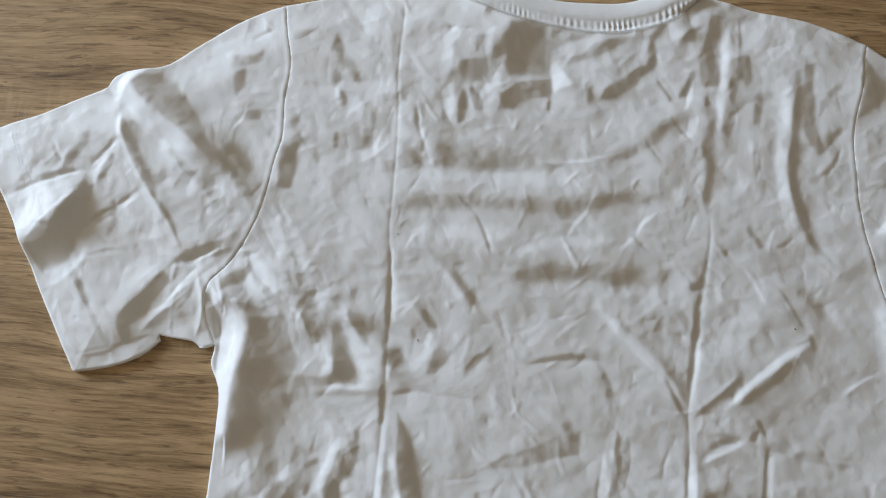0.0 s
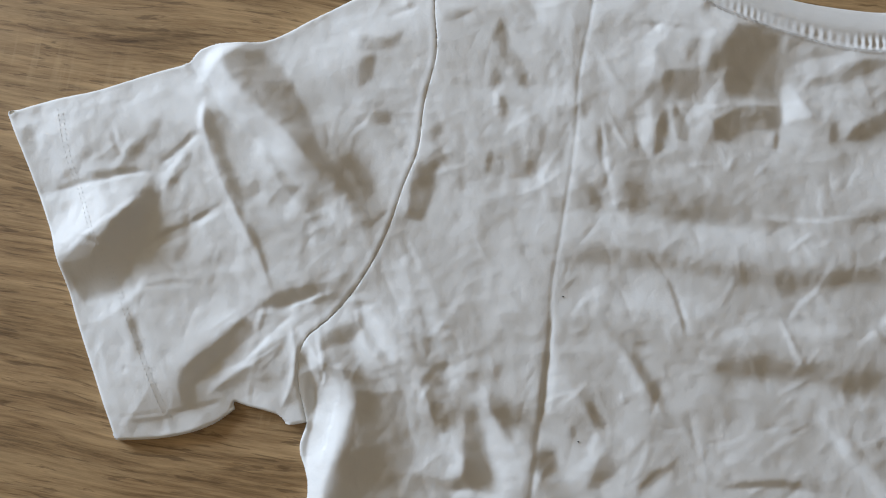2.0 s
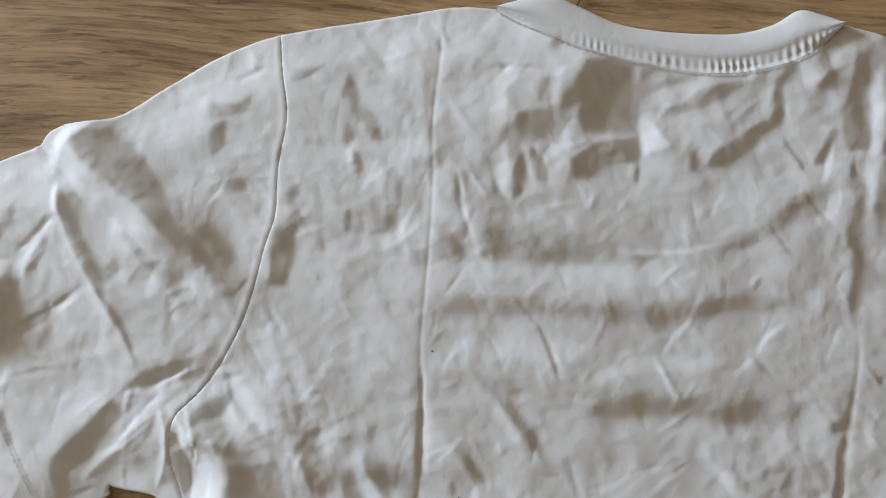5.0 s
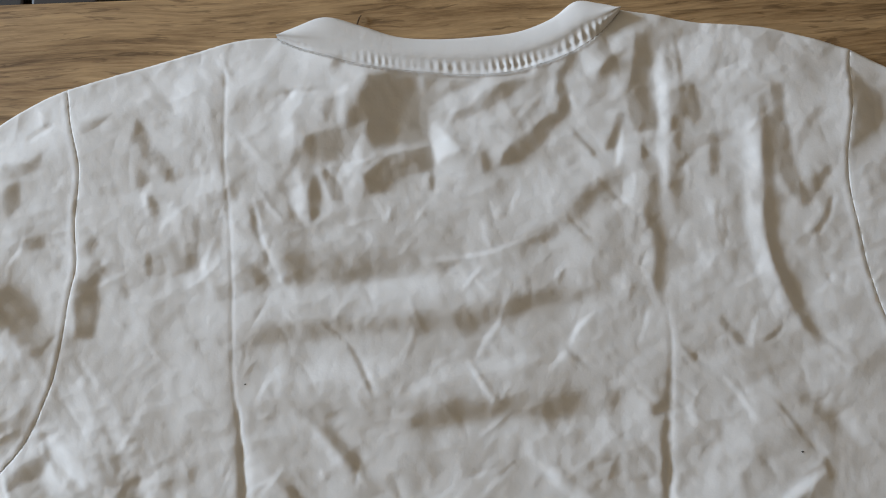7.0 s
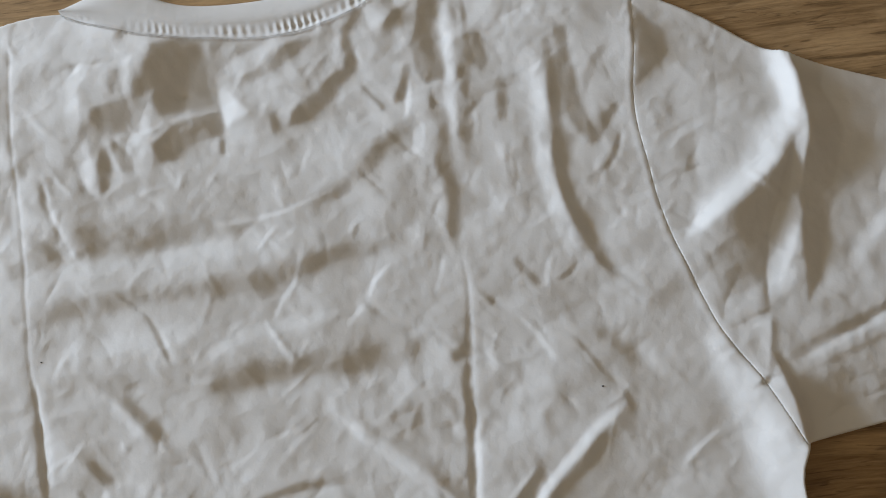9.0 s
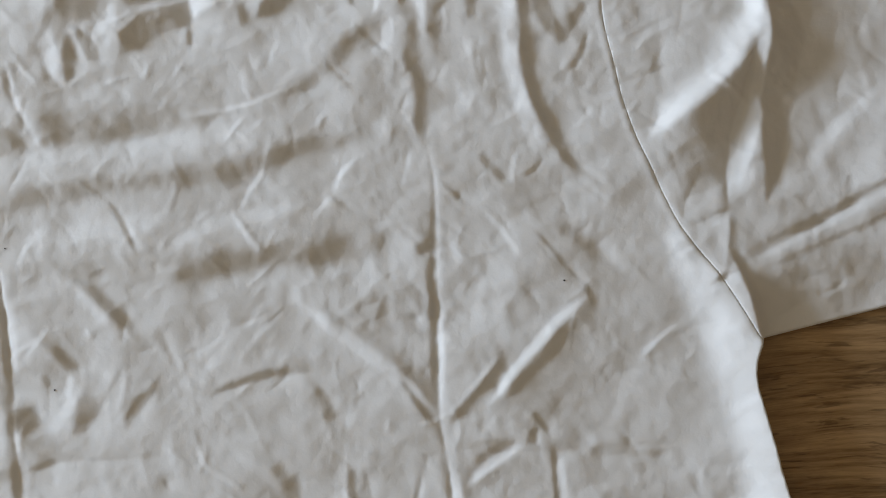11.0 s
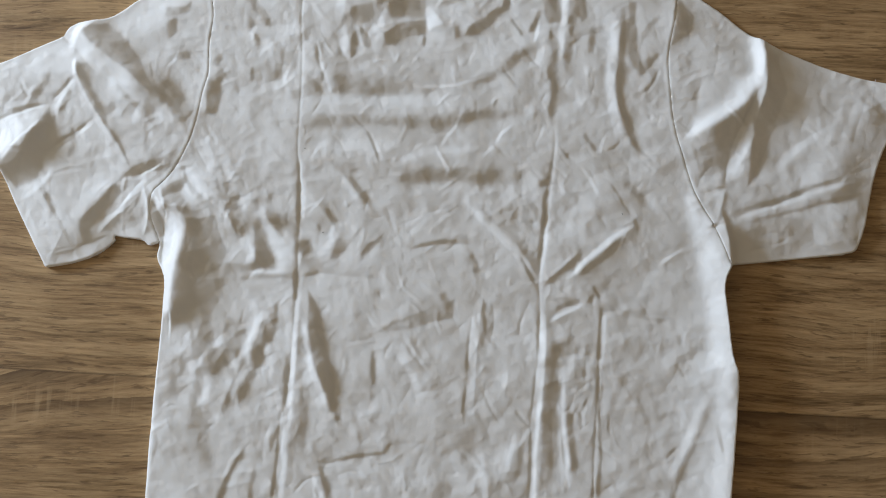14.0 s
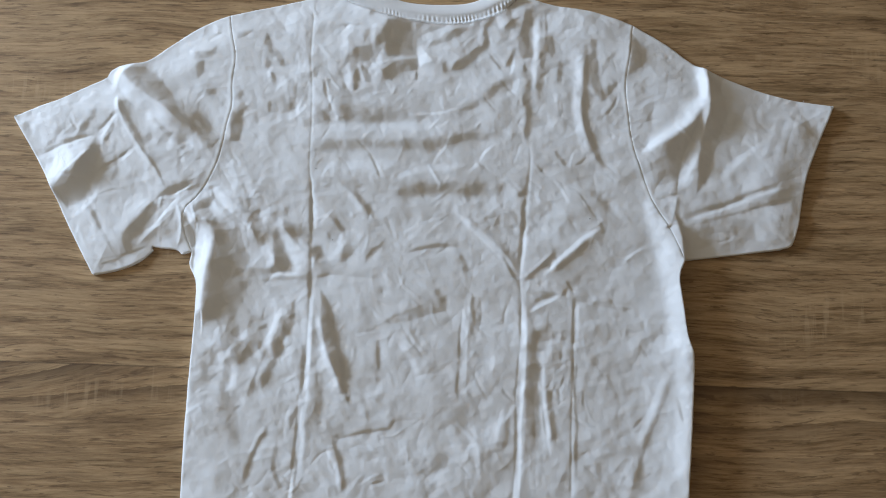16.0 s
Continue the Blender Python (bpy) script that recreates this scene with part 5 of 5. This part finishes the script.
    c.fold([(0.143, -0.072), (0.139, -0.096), (0.142, -0.151), (0.150, -0.201)], 0.0006, 0.0045, 0.0024, 0.15, 0.15)
    c.fold([(0.128, -0.090), (0.133, -0.139), (0.135, -0.200)], -0.0006, 0.004, 0.006, 0.15, 0.2)
    c.fold([(0.287, -0.092), (0.267, -0.145), (0.251, -0.185), (0.233, -0.240)], 0.00054, 0.005, 0.009, 0.15, 0)
    c.fold([(0.254, -0.164), (0.235, -0.167), (0.216, -0.177)], -0.00036, 0.004, 0.004, 0.3, 0.3)
    c.fold([(0.176, -0.126), (0.167, -0.150), (0.158, -0.166)], 0.00036, 0.004, 0.004, 0.2, 0.2)
    c.fold([(0.173, -0.187), (0.164, -0.211), (0.152, -0.238)], 0.00039, 0.005, 0.004, 0.2, 0.2)
    c.fold([(0.186, -0.119), (0.195, -0.144), (0.204, -0.168)], -0.00036, 0.004, 0.004, 0.3, 0.3)
    c.fold([(0.204, -0.088), (0.223, -0.119), (0.229, -0.149)], -0.00036, 0.005, 0.005, 0.3, 0.3)
    c.fold([(0.062, -0.147), (0.067, -0.183), (0.075, -0.219)], 0.00036, 0.004, 0.003, 0.2, 0.2)
    c.fold([(0.055, -0.116), (0.071, -0.140), (0.077, -0.165)], -0.00036, 0.004, 0.003, 0.2, 0.2)
    c.fold([(-0.042, -0.093), (-0.040, -0.118), (-0.047, -0.133)], -0.00036, 0.004, 0.004, 0.2, 0.2)
    c.fold([(-0.019, -0.130), (-0.016, -0.148), (-0.024, -0.167)], -0.0003, 0.003, 0.003, 0.2, 0.2)
    c.fold([(0.015, -0.147), (0.010, -0.166), (0.004, -0.184)], -0.0003, 0.004, 0.003, 0.2, 0.2)
    # fine slanted creases
    c.fold([(-0.114, 0.227), (-0.106, 0.215), (-0.100, 0.202)], -0.00028, 0.0016, 0.0012, 0.3, 0.3)
    c.fold([(-0.142, 0.184), (-0.138, 0.198), (-0.130, 0.214)], 0.00032, 0.0015, 0.0025, 0.3, 0.3)
    c.fold([(-0.146, 0.154), (-0.144, 0.148), (-0.141, 0.141)], -0.00032, 0.002, 0.0018, 0.3, 0.3)
    c.fold([(-0.120, 0.125), (-0.114, 0.134), (-0.108, 0.140)], 0.00032, 0.0016, 0.002, 0.3, 0.3)
    c.fold([(-0.110, 0.113), (-0.105, 0.121), (-0.098, 0.129)], 0.00036, 0.0018, 0.0024, 0.3, 0.3)
    c.fold([(-0.093, 0.081), (-0.086, 0.069), (-0.077, 0.056)], 0.00024, 0.003, 0.002, 0.34, 0.34)
    c.fold([(-0.054, 0.097), (-0.051, 0.087), (-0.044, 0.083)], 0.00036, 0.0024, 0.0016, 0.3, 0.3)
    c.fold([(0.023, 0.066), (0.030, 0.069), (0.039, 0.077)], -0.00036, 0.002, 0.0024, 0.3, 0.3)
    c.fold([(0.039, 0.082), (0.049, 0.073), (0.061, 0.060)], 0.00032, 0.003, 0.002, 0.34, 0.34)
    c.fold([(-0.033, 0.234), (-0.035, 0.244), (-0.032, 0.254)], -0.00032, 0.002, 0.002, 0.3, 0.3)
    c.fold([(0.018, 0.245), (0.022, 0.255), (0.027, 0.265)], 0.00028, 0.002, 0.003, 0.34, 0.34)
    c.fold([(-0.048, 0.233), (-0.038, 0.228), (-0.031, 0.210)], 0.00032, 0.002, 0.0015, 0.3, 0.3)
    c.fold([(0.025, 0.065), (0.035, 0.071), (0.042, 0.078)], 0.00032, 0.0015, 0.002, 0.3, 0.3)
    c.fold([(0.076, 0.069), (0.086, 0.071), (0.098, 0.074)], -0.00032, 0.002, 0.002, 0.3, 0.3)
    c.fold([(0.127, 0.138), (0.139, 0.120), (0.154, 0.110)], -0.00032, 0.002, 0.0016, 0.3, 0.3)
    c.fold([(0.158, 0.120), (0.166, 0.107), (0.171, 0.093)], -0.00032, 0.002, 0.0016, 0.3, 0.3)
    c.fold([(-0.012, 0.093), (-0.002, 0.085), (0.005, 0.076)], 0.00024, 0.003, 0.002, 0.34, 0.34)
    c.fold([(0.008, -0.002), (0.015, 0.002), (0.022, -0.012)], 0.00032, 0.002, 0.0016, 0.3, 0.3)
    c.fold([(-0.008, 0.012), (0.002, 0.005), (0.015, 0.002)], -0.00028, 0.003, 0.002, 0.34, 0.34)
    c.fold([(0.092, -0.075), (0.088, -0.095), (0.085, -0.114)], 0.00032, 0.003, 0.002, 0.3, 0.3)
    c.fold([(0.108, -0.104), (0.098, -0.111), (0.085, -0.114)], -0.00028, 0.003, 0.002, 0.34, 0.34)
    c.fold([(0.150, -0.052), (0.152, -0.065), (0.151, -0.085)], 0.00036, 0.0025, 0.0016, 0.3, 0.3)
    c.fold([(0.162, -0.065), (0.163, -0.085), (0.161, -0.108)], -0.00032, 0.002, 0.0016, 0.3, 0.3)
    c.fold([(0.187, -0.048), (0.188, -0.072), (0.193, -0.095)], 0.00032, 0.003, 0.002, 0.3, 0.3)
    c.fold([(0.219, -0.039), (0.228, -0.058), (0.234, -0.078)], 0.00032, 0.003, 0.002, 0.3, 0.3)
    c.fold([(0.255, -0.062), (0.248, -0.082), (0.237, -0.098)], -0.00036, 0.003, 0.003, 0.3, 0.3)
    c.fold([(0.210, 0.015), (0.223, 0.018), (0.243, 0.017)], -0.00032, 0.0016, 0.002, 0.3, 0.3)
    c.fold([(-0.176, 0.022), (-0.166, 0.017), (-0.154, 0.019)], -0.00048, 0.004, 0.005, 0.34, 0.34)
    c.fold([(-0.197, 0.052), (-0.195, 0.035), (-0.198, 0.022)], 0.00064, 0.006, 0.004, 0.34, 0.34)
    c.fold([(-0.164, 0.052), (-0.161, 0.035), (-0.163, 0.022)], 0.00048, 0.005, 0.003, 0.34, 0.34)
    c.fold([(-0.200, 0.096), (-0.198, 0.085), (-0.193, 0.075)], -0.00056, 0.004, 0.004, 0.34, 0.34)
    c.fold([(-0.181, 0.085), (-0.175, 0.076), (-0.176, 0.066)], 0.00044, 0.004, 0.003, 0.34, 0.34)
    c.fold([(-0.167, 0.073), (-0.157, 0.063), (-0.150, 0.053)], -0.00048, 0.005, 0.004, 0.34, 0.34)
    c.fold([(-0.226, 0.139), (-0.218, 0.131), (-0.209, 0.123)], -0.00044, 0.005, 0.004, 0.34, 0.34)
    c.fold([(-0.306, 0.133), (-0.299, 0.126), (-0.290, 0.117)], -0.00044, 0.004, 0.003, 0.34, 0.34)
    c.fold([(-0.303, 0.171), (-0.281, 0.152), (-0.257, 0.133)], 0.00064, 0.005, 0.004, 0.3, 0.3)
    c.fold([(-0.274, 0.168), (-0.263, 0.152), (-0.254, 0.137)], -0.00064, 0.005, 0.004, 0.3, 0.3)
    c.fold([(-0.363, 0.155), (-0.354, 0.149), (-0.348, 0.146)], -0.00036, 0.004, 0.003, 0.34, 0.34)
    c.fold([(0.262, 0.190), (0.270, 0.203), (0.276, 0.216)], -0.00044, 0.004, 0.004, 0.34, 0.34)
    c.fold([(0.245, 0.233), (0.248, 0.215), (0.247, 0.202)], 0.00036, 0.005, 0.004, 0.34, 0.34)
    c.fold([(0.077, 0.211), (0.085, 0.205), (0.088, 0.193)], -0.00036, 0.004, 0.003, 0.34, 0.34)
    c.fold([(0.111, 0.218), (0.111, 0.204), (0.107, 0.194)], 0.00032, 0.003, 0.0025, 0.34, 0.34)
    c.fold([(0.148, 0.223), (0.157, 0.219), (0.171, 0.219)], -0.00032, 0.003, 0.003, 0.34, 0.34)
    c.fold([(0.145, 0.203), (0.149, 0.189), (0.154, 0.179)], 0.00032, 0.004, 0.003, 0.34, 0.34)
    c.fold([(0.178, 0.127), (0.184, 0.115), (0.187, 0.103)], -0.00032, 0.004, 0.003, 0.34, 0.34)
    c.fold([(0.227, 0.174), (0.219, 0.165), (0.208, 0.156)], 0.00032, 0.004, 0.0025, 0.34, 0.34)
    c.fold([(-0.046, 0.295), (-0.032, 0.278), (-0.018, 0.264)], -0.0008, 0.007, 0.005, 0.2, 0.2)
    c.fold([(-0.066, 0.288), (-0.060, 0.270), (-0.055, 0.256)], 0.00048, 0.006, 0.004, 0.34, 0.34)
    c.fold([(-0.041, 0.243), (-0.031, 0.249), (-0.018, 0.257)], -0.00048, 0.004, 0.005, 0.34, 0.34)
    c.fold([(0.002, 0.268), (0.015, 0.260), (0.027, 0.258)], -0.00044, 0.004, 0.003, 0.34, 0.34)
    c.fold([(0.031, 0.274), (0.045, 0.279), (0.060, 0.283)], 0.00044, 0.004, 0.004, 0.34, 0.34)
    c.fold([(-0.093, 0.303), (-0.086, 0.291), (-0.084, 0.280)], -0.00036, 0.003, 0.003, 0.34, 0.34)
    c.fold([(0.105, 0.313), (0.108, 0.302), (0.109, 0.287)], -0.00048, 0.004, 0.004, 0.34, 0.34)
    c.fold([(0.094, 0.293), (0.100, 0.303), (0.109, 0.310)], 0.00048, 0.004, 0.004, 0.34, 0.34)
    c.seam(armhole_l, -1)
    c.seam(armhole_r, -1)
    c.z *= RELIEF
    c.z += TILTS.height(x, y)
    c.crumple()
    c.scatter(900, 11)
    return c.z


outline = np.vstack([shoulder_l, sleeve_l_top, sleeve_l_far, sleeve_l_hem, sleeve_l_low, sleeve_l_tuck, side_l])
outline_r = np.vstack([shoulder_r, sleeve_r_top, sleeve_r_hem, sleeve_r_low, side_r])


def rise(x, y):
    """Drape, rolled down to the table along the free edges."""
    d = np.minimum(nearest(x, y, outline[::4])[0], nearest(x, y, outline_r[::4])[0])
    z = 0.0046 + 0.0058 * smooth(0.0, 0.04, d) + drape(x, y)
    z = np.where(z < 0.003, 0.0013 + 0.0017 * np.exp((z - 0.003) / 0.0017), z)
    roll = 0.0014
    t = np.clip(d / roll, 0, 1)
    return np.maximum(z * (0.62 + 0.38 * np.sqrt(1 - (1 - t) ** 2)), 0.0012)


def panel(name, ring, label, open_edges=()):
    """A cloth panel inside a ring: a fine net with its rim laid on the ring, and a turned-down edge to the table."""
    x0, y0 = ring.min(0) - CELL
    nx, ny = (np.ceil((ring.max(0) + CELL - (x0, y0)) / CELL) + 1).astype(int)
    gx, gy = np.meshgrid(x0 + np.arange(nx) * CELL, y0 + np.arange(ny) * CELL)
    gx, gy = gx.ravel().copy(), gy.ravel().copy()
    ins = inside(gx, gy, ring)
    cell = (np.arange(ny - 1)[:, None] * nx + np.arange(nx - 1)).ravel()
    quads = np.stack([cell, cell + 1, cell + nx + 1, cell + nx], 1)
    quads = quads[ins[quads].sum(1) >= 2]
    used = np.unique(quads)
    out = used[~ins[used]]
    closed = np.vstack([ring, ring[:1]])
    _, foot, _, _, _ = nearest(gx[out], gy[out], closed, 4000)
    gx[out], gy[out] = foot[:, 0], foot[:, 1]
    index = np.full(len(gx), -1)
    index[used] = np.arange(len(used))
    quads = index[quads]
    px, py = gx[used], gy[used]
    pz = rise(px, py)
    # the edge, turned down
    e = np.concatenate([quads[:, [0, 1]], quads[:, [1, 2]], quads[:, [2, 3]], quads[:, [3, 0]]])
    key = np.sort(e, 1)
    _, first, count = np.unique(key[:, 0] * 10 ** 7 + key[:, 1], return_index=True, return_counts=True)
    rim = e[first[count == 1]]
    rv = np.unique(rim)
    low = np.full(len(px), -1)
    low[rv] = len(px) + np.arange(len(rv))
    verts = np.stack([px, py, pz], 1)
    verts = np.vstack([verts, np.stack([px[rv], py[rv], np.full(len(rv), 0.0004)], 1)])
    faces = quads.tolist() + [[b, a, low[a], low[b]] for a, b in rim.tolist()]
    return sheet(name, verts.tolist(), faces, COTTON, shirt, label)


shirt = tagged(empty("t_shirt"), "white creased cotton T-shirt lying back up on the table", "t-shirt")
panel("back_panel", body_ring, "creased white jersey back")
sleeve_left = panel("sleeve", sleeve_l_ring, "short white sleeve, crumpled")
sleeve_right = panel("sleeve", sleeve_r_ring, "short white sleeve with one deep fold")


def collar():
    """The neckband: a ribbed strip between its seam and its rim, rounded across and puckered along the seam."""
    n, k = 520, 14

    def spaced(c):
        s = np.concatenate([[0], np.cumsum(np.linalg.norm(np.diff(c, axis=0), axis=1))])
        q = np.linspace(0, s[-1], n)
        return np.stack([np.interp(q, s, c[:, 0]), np.interp(q, s, c[:, 1])], 1)

    a, b = spaced(neck), spaced(collar_rim)
    sewn = rise(a[:, 0], a[:, 1])
    verts, faces = [], []
    for i in range(n):
        u = i / (n - 1)
        strong = 0.12 + 0.88 * float(smooth(0.40, 0.55, np.array(u))) + 0.6 * math.exp(-((u - 0.32) / 0.05) ** 2)
        beat = 0.6 + 0.4 * math.sin(u * 31)
        for j in range(k):
            v = j / (k - 1)
            p = a[i] * (1 - v) + b[i] * v
            z = 0.0095 + 0.003 * math.sin(math.pi * min(1, v * 1.1)) - 0.002 * v
            z += strong * beat * 0.0008 * math.sin(u * 2 * math.pi * 46 + 2.5 * math.sin(u * 19)) * math.exp(-((v - 0.16) / 0.11) ** 2)
            z -= 0.0010 * math.exp(-((v - 0.33) / 0.05) ** 2)
            z = sewn[i] + 0.0002 + (z - sewn[i]) * min(1.0, v / 0.16) ** 0.8
            if v > 0.93:
                z -= 0.003 * (v - 0.93) / 0.07
            verts.append((p[0], p[1], z))
        verts.append((b[i][0], b[i][1], 0.0004))
    w = k + 1
    for i in range(n - 1):
        for j in range(w - 1):
            faces.append((i * w + j, (i + 1) * w + j, (i + 1) * w + j + 1, i * w + j + 1))
    return sheet("collar", verts, faces, RIB, shirt, "white ribbed neckband, puckered along its seam")


neckband = collar()

# ---- stitching, specks and what lies beyond the table ----


def stitches(name, way, gap, length, width, lift, parent, label, zigzag=0.0):
    '''A row of thread stitches on the cloth along a line.'''
    seg = np.linalg.norm(np.diff(way, axis=0), axis=1)
    s = np.concatenate([[0], np.cumsum(seg)])
    at = np.arange(gap, s[-1] - gap, gap)
    px, py = np.interp(at, s, way[:, 0]), np.interp(at, s, way[:, 1])
    qx, qy = np.interp(at + 0.001, s, way[:, 0]), np.interp(at + 0.001, s, way[:, 1])
    pz = rise(px, py) + lift
    verts, faces = [], []
    for i in range(len(at)):
        d = Vector((qx[i] - px[i], qy[i] - py[i], 0)).normalized()
        if zigzag:
            d = (d + (zigzag if i % 2 else -zigzag) * Vector((-d.y, d.x, 0))).normalized()
        n = Vector((-d.y, d.x, 0)) * width
        c = Vector((px[i], py[i], pz[i]))
        k = len(verts)
        for along in (-0.5, 0.0, 0.5):
            p = c + d * (length * along)
            up = 0.00035 if along == 0 else 0.0
            verts += [p - n, p + Vector((0, 0, up + 0.0001)), p + n]
        for a in (0, 3):
            faces += [(k + a, k + a + 3, k + a + 4, k + a + 1), (k + a + 1, k + a + 4, k + a + 5, k + a + 2)]
    return sheet(name, verts, faces, THREAD, parent, label)


stitches("hem_stitching", curve([(-0.4375, 0.188), (-0.420, 0.150), (-0.399, 0.117), (-0.363, 0.058), (-0.335, 0.013)]), 0.0034, 0.0021, 0.00022, -0.0001, sleeve_left, "grey-white double hem stitching")
stitches("hem_stitching", curve([(-0.4335, 0.186), (-0.416, 0.148), (-0.395, 0.115), (-0.359, 0.056), (-0.331, 0.013)]), 0.0034, 0.0021, 0.00022, -0.0001, sleeve_left, "grey-white double hem stitching")
stitches("hem_stitching", curve([(0.444, 0.221), (0.4345, 0.178), (0.425, 0.136), (0.406, 0.056)]), 0.0034, 0.0021, 0.00022, -0.0001, sleeve_right, "grey-white double hem stitching")
stitches("neck_stitching", neck - (0, 0.0011), 0.0020, 0.0019, 0.00028, 0.0004, neckband, "fine white zigzag seam stitching", 0.9)


def lint(x, y, size):
    bm = bmesh.new()
    bmesh.ops.create_icosphere(bm, subdivisions=2, radius=size)
    for v in bm.verts:
        v.co.x *= 1.3 + 0.5 * math.sin(v.co.y * 9000)
        v.co.z *= 0.5
    ob = part("lint_speck", bm, LINT)
    ob.location = (x, y, float(rise(np.array([x]), np.array([y]))[0]) + size * 0.35)
    tagged(ob, "tiny dark speck of lint on the white shirt", "lint", "specks on the shirt")


lint(-0.0949, 0.0419, 0.00045)
lint(-0.1169, 0.1236, 0.0004)
lint(0.1946, 0.0723, 0.0005)


def stalk():
    bm = bmesh.new()
    way = [(-0.0472, 0.3395, 0.0016), (-0.0462, 0.3420, 0.0024), (-0.0455, 0.3440, 0.0022), (-0.0444, 0.3458, 0.0011)]
    rings = []
    for (x, y, z), r in zip(way, (0.0005, 0.00065, 0.0006, 0.00035)):
        rings.append([bm.verts.new((x + r * math.cos(a), y + 0.3 * r * math.cos(a), z + r * math.sin(a))) for a in np.linspace(0, 2 * math.pi, 8, endpoint=False)])
    for p, q in zip(rings, rings[1:]):
        for i in range(8):
            bm.faces.new((p[i], p[(i + 1) % 8], q[(i + 1) % 8], q[i]))
    bm.faces.new(rings[0][::-1])
    bm.faces.new(rings[-1])
    tagged(part("dry_stalk", bm, STALK), "short dry brown stalk lying at the collar", "debris")


stalk()


def bench():
    """A low dark slatted bench on the floor beyond the table."""
    thing = tagged(empty("slatted_bench", (-0.66, 0.78, Z0)), "low dark brown slatted wooden bench beyond the table", "bench")
    for i in range(9):
        x0 = -0.993 + i * 0.0735
        under(part("slat", block(x0, x0 + 0.066, 0.52, 1.02, Z0 + 0.36, Z0 + 0.385, 0.003), DARK), thing)
    for y0 in (0.56, 0.93):
        under(part("rail", block(-0.98, -0.35, y0, y0 + 0.05, Z0 + 0.31, Z0 + 0.36, 0.002), DARK), thing)
    for x0 in (-0.98, -0.39):
        for y0 in (0.56, 0.93):
            under(part("leg", block(x0, x0 + 0.04, y0, y0 + 0.05, Z0, Z0 + 0.31, 0.002), DARK), thing)


bench()
